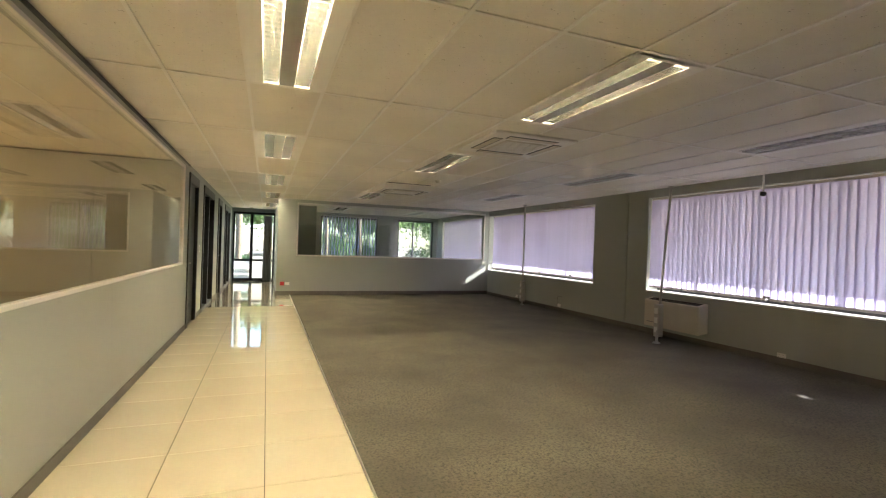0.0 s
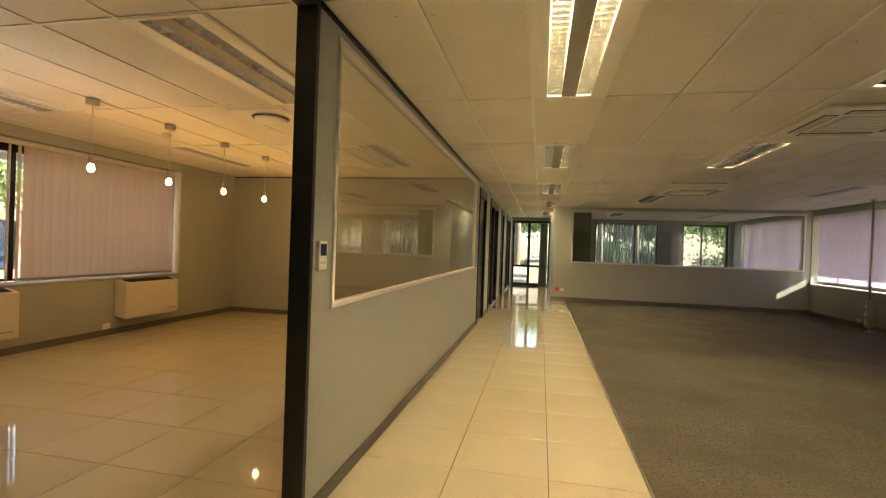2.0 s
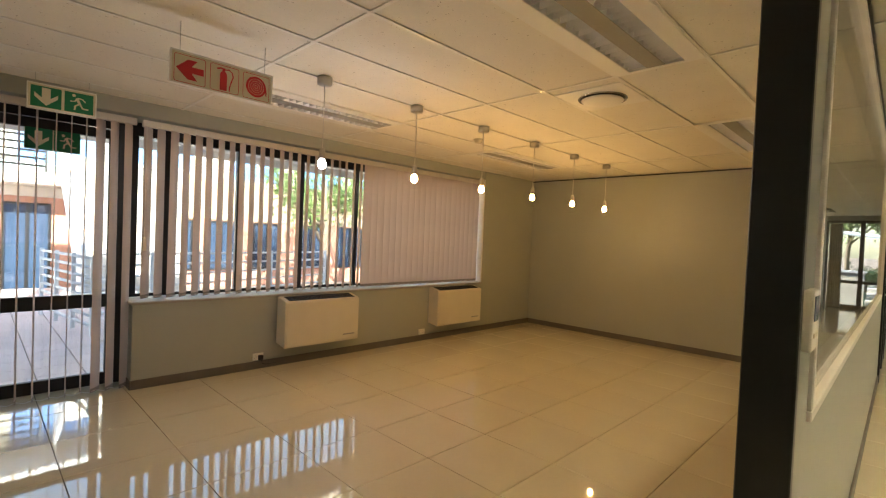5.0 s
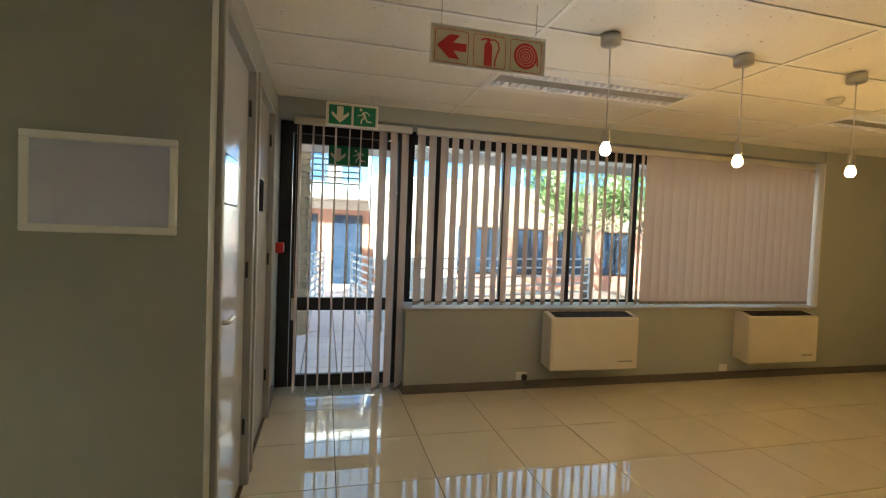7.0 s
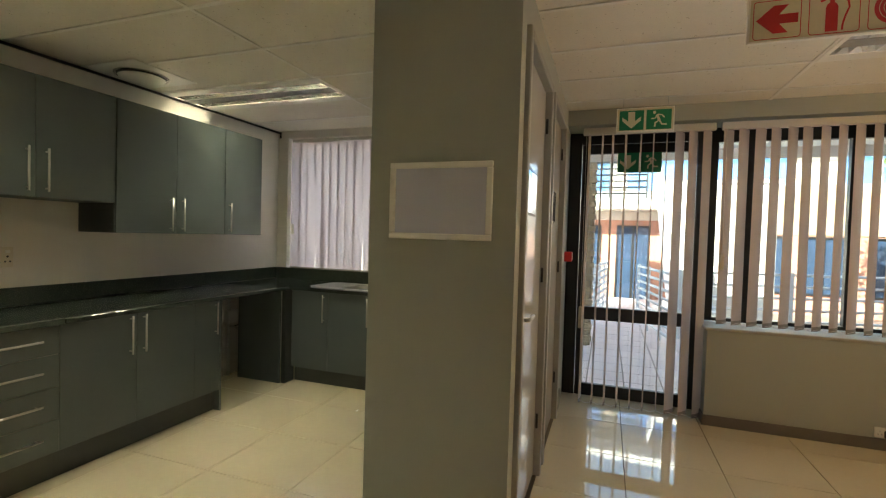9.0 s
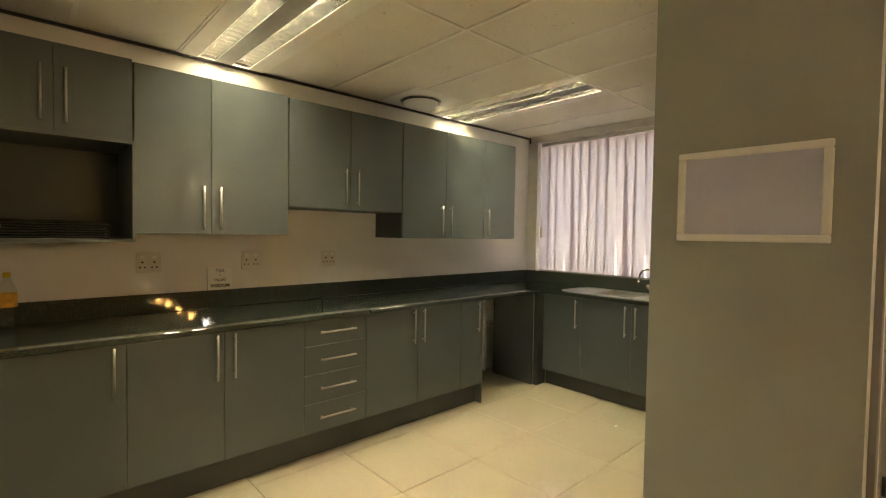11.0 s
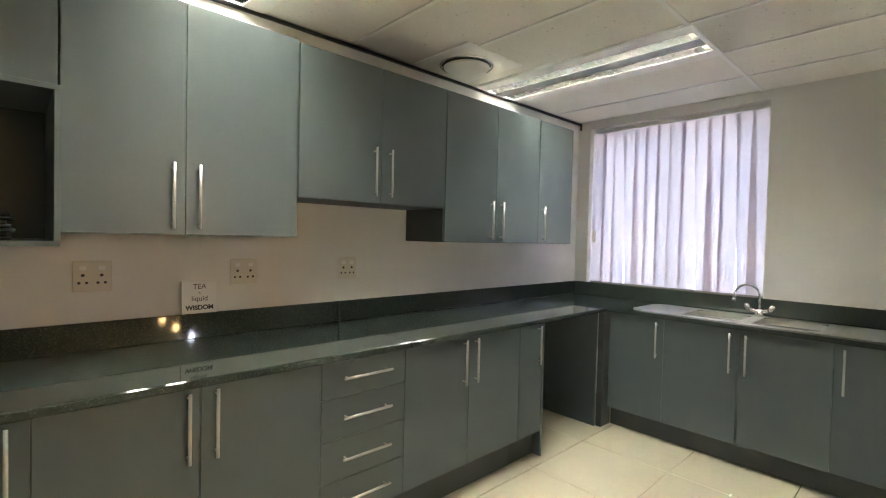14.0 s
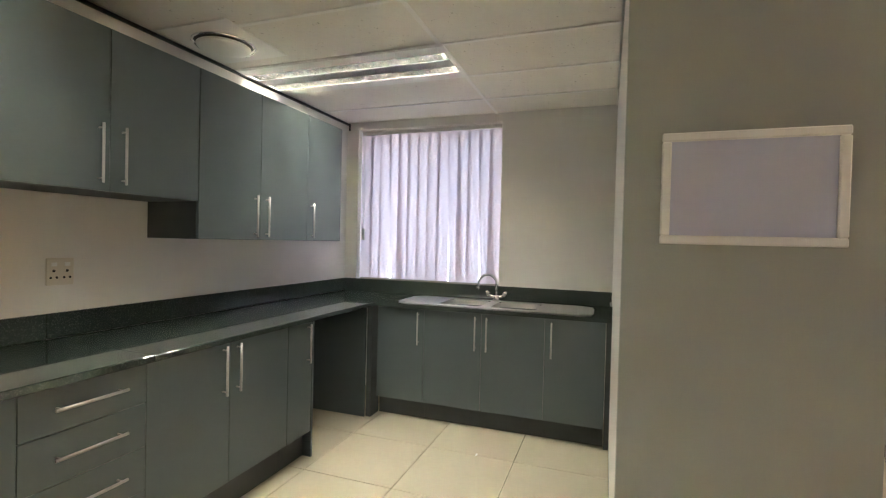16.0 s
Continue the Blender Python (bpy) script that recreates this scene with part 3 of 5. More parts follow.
def office_door(name, y0, y1, solid, label):
    """Black frame in the corridor wall with a leaf that is solid or glazed."""
    d = thing(name, label, "door")
    d["kind"] = "structure"
    f = bmesh.new()
    for q in ((y0, -0.01, y0 + 0.09, 2.48), (y1 - 0.09, -0.01, y1, 2.48), (y0 + 0.09, 2.33, y1 - 0.09, 2.48)):
        box(f, PX - 0.11, q[0], q[1], PX + 0.02, q[2], q[3], 0.004)
    part("door_frame", f, M_black, d)
    if solid:
        lf = part("door_leaf", bx(PX - 0.08, y0 + 0.095, 0.005, PX - 0.035, y1 - 0.095, 2.325, 0.003), M_black, d)
        part("door_handle", tube(bmesh.new(), [(PX - 0.035, y0 + 0.16, 1.03), (PX + 0.02, y0 + 0.16, 1.03), (PX + 0.02, y0 + 0.28, 1.03)], 0.009, 8), M_steel, lf, "steel lever handle")
    else:
        part("pane", bx(PX - 0.06, y0 + 0.09, 0.05, PX - 0.054, y1 - 0.09, 2.33), M_glass, d)
        part("mullion", bx(PX - 0.10, (y0 + y1) / 2 - 0.05, 0.0, PX + 0.01, (y0 + y1) / 2 + 0.05, 2.33, 0.004), M_black, d)
        part("sill_rail", bx(PX - 0.10, y0 + 0.09, -0.01, PX + 0.01, y1 - 0.09, 0.06, 0.003), M_black, d)


office_door("door_office_a", 9.85, 10.9, True, "black framed office door in the corridor, closed")
office_door("door_office_b", 11.65, 13.57, False, "black framed glazed office front in the corridor")
office_door("door_office_c", 14.6, 15.55, True, "black framed office door in the corridor, closed")
office_door("door_office_d", 16.6, 18.6, False, "black framed glazed office front in the corridor")


# flush doors beside the exit
def flush_door(name, x1, x0, label, lever=True):
    d = thing(name, label, "door")
    d["kind"] = "structure"
    f = bmesh.new()
    for q in ((x0, 0, x0 + 0.05, 2.40), (x1 - 0.05, 0, x1, 2.40), (x0 + 0.05, 2.35, x1 - 0.05, 2.40)):
        box(f, q[0], 2.05, q[1], q[2], 2.185, q[3], 0.005)
    part("door_frame", f, M_frame, d)
    lf = part("door_leaf", bx(x0 + 0.053, 2.10, 0.008, x1 - 0.053, 2.142, 2.347, 0.003), M_doorp, d)
    if not lever:
        part("lock_cylinder", tube(bmesh.new(), [(x1 - 0.127, 2.142, 1.10), (x1 - 0.127, 2.165, 1.10)], 0.014, 10), M_steel, lf, "steel lock with key")
        part("thumb_turn", bx(x1 - 0.131, 2.165, 1.06, x1 - 0.123, 2.172, 1.11, 0.002), M_dark, lf)
        for z in (0.3, 1.2, 2.1):
            part("hinge", tube(bmesh.new(), [(x0 + 0.05, 2.155, z), (x0 + 0.05, 2.155, z + 0.09)], 0.008, 8), M_dark, d)
        return d
    part("lock_plate", bx(x1 - 0.115, 2.142, 0.97, x1 - 0.07, 2.147, 1.17, 0.002), M_steel, lf, "steel lock plate")
    part("door_handle", tube(bmesh.new(), [(x1 - 0.092, 2.147, 1.09), (x1 - 0.092, 2.195, 1.09), (x1 - 0.105, 2.20, 1.09), (x1 - 0.22, 2.20, 1.09)], 0.01, 10), M_steel, lf, "steel lever handle")
    for z in (0.3, 1.2, 2.1):
        part("hinge", tube(bmesh.new(), [(x0 + 0.05, 2.155, z), (x0 + 0.05, 2.155, z + 0.09)], 0.008, 8), M_dark, d)
    return d


flush_door("door_duct_a", -2.08, -2.96, "grey painted flush cupboard door with steel lever, closed")
flush_door("door_duct_b", -3.06, -3.94, "grey painted flush cupboard door with keyed lock, closed", False)
for x, w in ((-2.40, 0.20), (-3.42, 0.17)):
    p = thing("door_plaque", "small picture plaque with dark edge on a flush door", "plaque", "door plaques")
    part("backing", bx(x - w, 2.142, 1.585, x + w, 2.148, 1.815, 0.002), M_dark, p)
    part("picture", bx(x - w + 0.008, 2.148, 1.595, x + w - 0.03, 2.151, 1.805), M_acryl, p)


# ---- blinds ----
def vane_mesh(h, cloth, w=0.127, bow=0.008):
    """One cloth vane, hung from its middle, slightly bowed, with a sewn-in weight at the foot."""
    bm = bmesh.new()
    n = 6
    for z0, z1, mi in ((0.035, h, 0), (0.0, 0.035, 1)):
        rows = []
        for z in (z0, z1):
            rows.append([bm.verts.new((bow * math.cos(math.pi * (k / n - 0.5)) - bow * 0.6 + (0.0006 if mi else 0), -w / 2 + w * k / n, z)) for k in range(n + 1)])
        for k in range(n):
            f = bm.faces.new((rows[0][k], rows[0][k + 1], rows[1][k + 1], rows[1][k]))
            f.material_index, f.smooth = mi, True
    me = bpy.data.meshes.new("vane")
    bm.to_mesh(me)
    bm.free()
    me.materials.append(cloth)
    me.materials.append(M_weight)
    return me


def blind(label, x, y0, y1, z0, z1, angle, group="vertical blinds", along="y", chain=True, zvar=0.0, jit=2.5, lift=0.0, cloth=M_blind, slits=(), bow=0.008, step=0.108, rail=0.035):
    """Head rail and vanes in a run along y (or x). angle: list of (end, degrees) steps."""
    b = thing("vertical_blind", label, "blind", group)
    m0 = pose(x, 0, 0) if along == "y" else pose(0, x, 0, 0, 0, -90)
    sgn = 1
    r = bx(-0.022, min(sgn * y0, sgn * y1), z1, 0.022, max(sgn * y0, sgn * y1), z1 + rail, 0.004)
    part("head_rail", r, M_headrail, b, "", m0)
    me = vane_mesh(z1 - z0, cloth, bow=bow)
    n = max(2, round((y1 - y0) / step))
    step = (y1 - y0) / n
    feet = []
    for k in range(n):
        y = y0 + step * (k + 0.5)
        a = next(d for end, d in angle if y <= end)
        a += random.uniform(-jit, jit)
        v = new("vane", me)
        v.parent = b
        v.matrix_local = m0 @ pose(random.uniform(-0.003, 0.003), sgn * y + (0.04 if k in slits else 0), z0 + random.uniform(-0.3, 1) * zvar + (lift if random.random() < 0.11 else 0), (1.65 if k in slits else random.uniform(-0.15, 0.15)), random.uniform(-0.3, 0.3), a)
        feet.append((0.03, sgn * y, z0 + 0.018))
    if chain:
        pts = []
        for p, q in zip(feet, feet[1:]):
            pts += [p, (0.034, (p[1] + q[1]) / 2, z0 + 0.002)]
        pts.append(feet[-1])
        part("bead_chain", tube(bmesh.new(), pts, 0.0016, 4), M_trim, b, "", m0)
    cy = sgn * (y0 + 0.03)
    part("cord", tube(bmesh.new(), [(0.03, cy, z1), (0.034, cy, (z0 + z1) / 2), (0.03, cy, z0 + 0.35 * (z1 - z0))], 0.002, 5), M_trim, b, "", m0)
    part("cord_weight", bx(0.02, cy - 0.015, z0 + 0.28 * (z1 - z0), 0.045, cy + 0.015, z0 + 0.36 * (z1 - z0), 0.004), M_plastic, b, "ivory cord weight", m0)
    return b


blind("beige vertical blind, half opened and half closed, over the lounge window", -4.36, 3.37, 8.10, 0.815, 2.39, ((5.84, 43), (99, -7)), cloth=M_blind_beige, rail=0.06)
blind("beige vertical blind with vanes turned edge-on over the exit door", -4.36, 2.29, 3.325, 0.02, 2.39, ((3.0, 84), (99, 52)), cloth=M_blind_beige, rail=0.06)
blind("pale vertical blind, closed, behind the sink", -4.52, -0.915, 0.50, 1.028, 2.478, ((99, 5),), jit=1.5, slits=(3, 9, 12), cloth=M_blind_pale, bow=0.002, step=0.1)
for (a, b), lab in zip(ROWS_R, ("pale vertical blind, closed against the sun, above a convector", "pale vertical blind, closed against the sun, in the far corner", "pale vertical blind, closed, in the far office")):
    blind(lab, RX + 0.075, a + 0.03, b - (0.19 if 14 < b < 15 else 0.02), 0.819, 2.405, ((99, 9),), zvar=0.004, lift=0.03, bow=0.004, step=0.1)
blind("vertical blind, half open, at the far office window", EY - 0.021, 3.55, 5.65, 0.905, 2.455, ((99, 62),), along="x")


# ---- ceiling fittings ----
def fitting(lit, tube_mat=None):
    """Recessed twin louvre fitting, 1.5 by 0.54 m, round the origin at ceiling height."""
    L, W = 1.56, 0.536
    e = thing("ceiling_light", "recessed twin-tube louvre light, " + ("switched on" if lit else "switched off"), "ceiling light", "louvre ceiling lights")
    f = bmesh.new()
    for q in ((-W / 2, -L / 2, -0.163, L / 2), (0.163, -L / 2, W / 2, L / 2), (-0.163, -L / 2, 0.163, -L / 2 + 0.03), (-0.163, L / 2 - 0.03, 0.163, L / 2)):
        box(f, q[0], q[1], -0.004, q[2], q[3], 0.004, 0.002)
    box(f, -W / 2, -L / 2, 0.10, W / 2, L / 2, 0.11)
    for q in ((-W / 2, -L / 2, -W / 2 + 0.004, L / 2), (W / 2 - 0.004, -L / 2, W / 2, L / 2), (-W / 2, -L / 2, W / 2, -L / 2 + 0.004), (-W / 2, L / 2 - 0.004, W / 2, L / 2)):
        box(f, q[0], q[1], 0.004, q[2], q[3], 0.10)
    part("frame", f, M_fix, e)
    part("centre_strip", bx(-0.054, -L / 2 + 0.03, -0.003, 0.054, L / 2 - 0.03, 0.003, 0.001), M_frame, e, "grey centre strip")
    for s in (-1, 1):
        c = s * 0.1085
        t = bmesh.new()
        pr = [(-0.054, 0.0), (-0.050, 0.03), (-0.036, 0.058), (-0.016, 0.07), (0.016, 0.07), (0.036, 0.058), (0.050, 0.03), (0.054, 0.0)]
        vs = [[t.verts.new((c + x, y, z)) for x, z in pr] for y in (-L / 2 + 0.03, L / 2 - 0.03)]
        for k in range(len(pr) - 1):
            t.faces.new((vs[0][k], vs[0][k + 1], vs[1][k + 1], vs[1][k])).smooth = True
        part("reflector", t, M_reflect if lit else M_reflect_off, e, "bright metal reflector trough")
        part("tube", tube(bmesh.new(), [(c, -L / 2 + 0.05, 0.055), (c, L / 2 - 0.05, 0.055)], 0.013, 8), tube_mat, e, "lit fluorescent tube" if lit else "")
        lv = bmesh.new()
        n = 24
        for k in range(n):
            y = -L / 2 + 0.06 + (L - 0.12) * k / (n - 1)
            va = [lv.verts.new((c + x, y + d, z)) for x, z, d in ((-0.053, 0.001, -0.001), (0.053, 0.001, -0.001), (0.046, 0.040, -0.007), (-0.046, 0.040, -0.007))]
            vb = [lv.verts.new((c + x, y + d, z)) for x, z, d in ((-0.053, 0.001, 0.001), (0.053, 0.001, 0.001), (0.046, 0.040, 0.007), (-0.046, 0.040, 0.007))]
            lv.faces.new(va), lv.faces.new(vb)
            for q in range(4):
                lv.faces.new((va[q], va[(q + 1) % 4], vb[(q + 1) % 4], vb[q]))
        part("louvre", lv, M_reflect if lit else M_reflect_off, e, "bright metal cross blades")
    return e


for spots, mat in ((spots_on, M_tube), (spots_kitchen, M_tubew), (spots_off, M_tubeoff)):
    first = fitting(mat is not M_tubeoff, mat)
    first.matrix_world = pose(*spots[0], CEIL)
    for s in spots[1:]:
        copy_thing(first, pose(*s, CEIL))


def pendant(x, y, cool=False):
    e = thing("pendant_lamp", "bare bulb pendant on white cord, steel rose, " + ("cool white" if cool else "warm"), "pendant lamp", "row of bare bulb pendants", pose(x, y, CEIL))
    part("ceiling_rose", lathe([(0.0, -0.055), (0.046, -0.055), (0.052, -0.05), (0.052, 0.0), (0, 0)]), M_steel, e, "brushed steel rose")
    part("cord", tube(bmesh.new(), [(0, 0, -0.055), (0.002, 0, -0.3), (0, 0, -0.50)], 0.0035, 6), M_trim, e)
    part("lampholder", lathe([(0.0, -0.495), (0.012, -0.497), (0.020, -0.51), (0.023, -0.56), (0.023, -0.575), (0, -0.575)]), M_steel, e, "brushed steel lampholder")
    part("bulb", lathe([(0.015, -0.575), (0.019, -0.582), (0.025, -0.597), (0.028, -0.613), (0.025, -0.629), (0.014, -0.641), (0, -0.644)]), M_bulbc if cool else M_bulbw, e, "glowing bulb")


for k in range(6):
    pendant(-2.35, 4.035 + 0.878 * k, k == 0)


def disc_vent(x, y, lab):
    e = thing("ceiling_diffuser", lab, "air diffuser", "round ceiling diffusers", pose(x, y, CEIL))
    part("mounting_plate", bx(-0.255, -0.255, -0.004, 0.255, 0.255, 0.003, 0.0015), M_fix, e)
    part("ring", lathe([(0.160, -0.003), (0.176, -0.003), (0.180, -0.008), (0.174, -0.016), (0.166, -0.014), (0.160, -0.003)], 36), M_chrome, e, "bright metal rim")
    # flat black disc paints the shade of the gap round the disc
    part("throat", lathe([(0.0, -0.006), (0.162, -0.006), (0.162, -0.003), (0.0, -0.003)], 36), M_dark, e, "black disc in place of the shaded air slot")
    part("stem", tube(bmesh.new(), [(0, 0, -0.02), (0, 0, -0.006)], 0.03, 10), M_dark, e)
    part("disc", lathe([(0.0, -0.040), (0.08, -0.039), (0.13, -0.034), (0.150, -0.027), (0.152, -0.022), (0.145, -0.019), (0.0, -0.019)], 36), M_fix, e)


disc_vent(-1.04, 5.60, "round white ceiling air diffuser in the lounge")
disc_vent(-2.56, -0.77, "round white ceiling air diffuser above the cupboards")


def detector(x, y):
    e = thing("smoke_detector", "small cream smoke detector on the ceiling", "smoke detector", "smoke detectors", pose(x, y, CEIL))
    part("base", lathe([(0, 0), (0.055, 0), (0.055, -0.012), (0, -0.012)]), M_plastic, e)
    part("head", lathe([(0.045, -0.012), (0.042, -0.032), (0.03, -0.042), (0, -0.044)]), M_plastic, e)


for p in ((-2.77, 6.2), (4.4, 9.25), (1.1, 18.9)):
    detector(*p)
for x, y in ((3.34, 7.7), (5.99, 7.69)):
    e = thing("ceiling_speaker", "round flush white ceiling grille", "ceiling speaker", "ceiling grilles", pose(x, y, CEIL))
    part("grille", lathe([(0, -0.012), (0.10, -0.010), (0.125, -0.004), (0.13, 0), (0, 0)], 32), M_fix, e)


def cassette(x, y, drop):
    e = thing("cassette_air_conditioner", "square white cassette air conditioner in the ceiling", "air conditioner", "ceiling cassettes", pose(x, y, CEIL))
    f = bmesh.new()
    s = 0.48
    box(f, -s, -s, -0.03 - drop, s, s, 0.0 if not drop else -0.01, 0.012, 0, 2)
    part("fascia", f, M_fix, e)
    part("slot", bx(-0.44, -0.44, -0.0306 - drop, 0.44, 0.44, -0.030 - drop), M_fix, e)
    if drop:
        # black block carries the shadow gap over the fascia as colour
        part("neck", bx(-0.42, -0.42, -0.012, 0.42, 0.42, 0.02), M_dark, e, "black block in place of the shaded gap above the fascia")
    part("grille", bx(-0.25, -0.25, -0.037 - drop, 0.25, 0.25, -0.0305 - drop, 0.004), M_plastic, e)
    for k in range(9):
        part("grille_slat", bx(-0.23, -0.22 + k * 0.05, -0.043 - drop, 0.23, -0.195 + k * 0.05, -0.0375 - drop, 0.003), M_fix, e)
    for a in range(4):
        part("outlet", bx(-0.29, 0.305, -0.0325 - drop, 0.29, 0.415, -0.031 - drop), M_dark, e, "dark outlet slot", pose(0, 0, 0, 0, 0, 90 * a))
        part("louvre_flap", bx(-0.28, 0.325, -0.040 - drop, 0.28, 0.40, -0.034 - drop, 0.003), M_plastic, e, "pale outlet flap", pose(0, 0, 0, 0, 0, 90 * a))


cassette(4.17, 6.12, 0.0)
cassette(4.10, 10.4, 0.085)


# ---- signs ----
def hang_sign(name, x, y0, y1, z0, z1, body, lab):
    e = thing(name, lab, "safety sign")
    part("panel", bx(x - 0.008, y0, z0, x + 0.008, y1, z1, 0.003), body, e)
    f = bmesh.new()
    w = 0.008
    for q in ((y0 - w, z0 - w, y1 + w, z0), (y0 - w, z1, y1 + w, z1 + w), (y0 - w, z0, y0, z1), (y1, z0, y1 + w, z1)):
        box(f, x - 0.012, q[0], q[1], x + 0.012, q[2], q[3], 0.002)
    part("frame", f, M_fix, e)
    for y in (y0 + 0.04, y1 - 0.04):
        part("hanger", tube(bmesh.new(), [(x, y, z1 + w), (x, y, CEIL)], 0.0018, 5), M_steel, e)
    return e


def flat(e, name, pts, x, mat, t=0.002):
    """A flat shape on a sign's face, from (y, z) points."""
    bm = bmesh.new()
    lo = [bm.verts.new((x, y, z)) for y, z in pts]
    hi = [bm.verts.new((x + t, y, z)) for y, z in pts]
    bm.faces.new(hi)
    for k in range(len(pts)):
        bm.faces.new((lo[k], lo[(k + 1) % len(pts)], hi[(k + 1) % len(pts)], hi[k]))
    bm.normal_update()
    bmesh.ops.triangulate(bm, faces=[f for f in bm.faces if len(f.verts) > 4])
    return part(name, bm, mat, e)


def ring_pts(cy, cz, r, n=20):
    return [(cy + r * math.cos(2 * math.pi * k / n), cz + r * math.sin(2 * math.pi * k / n)) for k in range(n)]


def limb(e, name, pts, w, x, mat):
    """A bent stroke of width w on a sign's face."""
    left, right = [], []
    for k, p in enumerate(pts):
        a, b = Vector(pts[max(k - 1, 0)]), Vector(pts[min(k + 1, len(pts) - 1)])
        d = (b - a).normalized() * w / 2
        left.append((p[0] - d.y, p[1] + d.x))
        right.append((p[0] + d.y, p[1] - d.x))
    return flat(e, name, left + right[::-1], x, mat)


def ring(e, name, cy, cz, r, w, x, mat, n=28):
    f = bmesh.new()
    a, b = ring_pts(cy, cz, r, n), ring_pts(cy, cz, r - w, n)
    va, vb = [f.verts.new((x, *p)) for p in a], [f.verts.new((x, *p)) for p in b]
    for k in range(n):
        f.faces.new((va[k], va[(k + 1) % n], vb[(k + 1) % n], vb[k]))
    return part(name, f, mat, e)


sg = hang_sign("fire_equipment_sign", -2.175, 3.02, 3.562, 2.262, 2.424, M_cream, "hanging cream sign with red arrow, extinguisher and hose reel symbols")
X = -2.175 + 0.008
for k in range(3):
    y0 = 3.030 + k * 0.181
    f = bmesh.new()
    a, b = [], []
    for cy, cz, s0 in ((y0 + 0.146, 2.401, 0), (y0 + 0.012, 2.401, 90), (y0 + 0.012, 2.277, 180), (y0 + 0.146, 2.277, 270)):
        for q in range(4):
            t = radians(s0 + 30 * q)
            a.append(f.verts.new((X + 0.0012, cy + 0.012 * math.cos(t), cz + 0.012 * math.sin(t))))
            b.append(f.verts.new((X + 0.0012, cy + 0.0092 * math.cos(t), cz + 0.0092 * math.sin(t))))
    for q in range(16):
        f.faces.new((a[q], a[(q + 1) % 16], b[(q + 1) % 16], b[q]))
    part("symbol_border", f, M_signred, sg)
flat(sg, "arrow", [(3.040, 2.339), (3.098, 2.392), (3.146, 2.392), (3.116, 2.357), (3.178, 2.357), (3.178, 2.322), (3.116, 2.322), (3.146, 2.286), (3.098, 2.286)], X, M_signred)
flat(sg, "extinguisher", [(3.264, 2.274), (3.302, 2.274), (3.302, 2.362), (3.297, 2.374), (3.290, 2.380), (3.290, 2.392), (3.276, 2.392), (3.276, 2.380), (3.268, 2.374), (3.264, 2.362)], X, M_signred)
limb(sg, "extinguisher_lever", [(3.247, 2.388), (3.268, 2.396), (3.292, 2.394)], 0.008, X, M_signred)
limb(sg, "extinguisher_hose", [(3.286, 2.389), (3.312, 2.396), (3.332, 2.382), (3.336, 2.358), (3.326, 2.330), (3.318, 2.300), (3.316, 2.276)], 0.006, X, M_signred)
flat(sg, "hose_reel", ring_pts(3.470, 2.341, 0.060, 28), X, M_signred)
limb(sg, "hose_end", [(3.527, 2.345), (3.531, 2.320), (3.530, 2.300)], 0.007, X, M_signred)
for r in (0.047, 0.034, 0.021, 0.010):
    ring(sg, "hose_line", 3.470, 2.341, r, 0.0022, X + 0.0026, M_cream)

ex = hang_sign("exit_sign", -4.0, 2.565, 2.965, 2.335, 2.505, M_cream, "hanging green exit sign with arrow and running figure pictogram")
X = -4.0 + 0.008
for y0 in (2.578, 2.774):
    part("green_card", bx(X, y0, 2.340, X + 0.002, y0 + 0.178, 2.492, 0.0006), M_green, ex, "green pictogram card")
part("foot_strip", bx(-4.014, 2.556, 2.319, -3.986, 2.974, 2.327, 0.001), M_whitep, ex, "white strip under the sign")
X += 0.002
def on_card(*p):
    return [(2.775 + (x - 235) * 0.0015, 2.49 - (z - 100) * 0.0013) for x, z in p]


def pictograms(ex, xs):
    flat(ex, "arrow", [(2.667, 2.352), (2.735, 2.413), (2.735, 2.442), (2.692, 2.408), (2.692, 2.482), (2.642, 2.482), (2.642, 2.408), (2.599, 2.442), (2.599, 2.413)], xs, M_cream)
    flat(ex, "pictogram_head", ring_pts(*on_card((272, 116))[0], 0.012, 14), xs, M_cream)
    limb(ex, "pictogram_torso", on_card((284, 130), (297, 166)), 0.019, xs, M_cream)
    limb(ex, "pictogram_arm", on_card((284, 131), (276, 151), (257, 152)), 0.009, xs, M_cream)
    limb(ex, "pictogram_arm", on_card((287, 128), (308, 132), (320, 148)), 0.009, xs, M_cream)
    limb(ex, "pictogram_leg", on_card((294, 163), (277, 178), (275, 202)), 0.012, xs, M_cream)
    limb(ex, "pictogram_leg", on_card((296, 162), (309, 187), (332, 188)), 0.012, xs, M_cream)


pictograms(ex, X)
# a second plate hangs behind the blind, against the door glass
eg = thing("exit_sign", "green exit sign plate fixed to the glass of the exit door", "safety sign")
part("panel", bx(-4.634, 2.583, 2.092, -4.618, 2.957, 2.278, 0.003), M_cream, eg)
for y0 in (2.587, 2.775):
    part("green_card", bx(-4.618, y0, 2.096, -4.616, y0 + 0.178, 2.274, 0.0006), M_green, eg, "green pictogram card")
for ob in [o for o in ex.children if o.name.split(".")[0] in ("arrow", "pictogram_head", "pictogram_torso", "pictogram_arm", "pictogram_leg")]:
    shared(ob.name.split(".")[0], ob, eg, pose(-0.626, 0.006, -0.232))


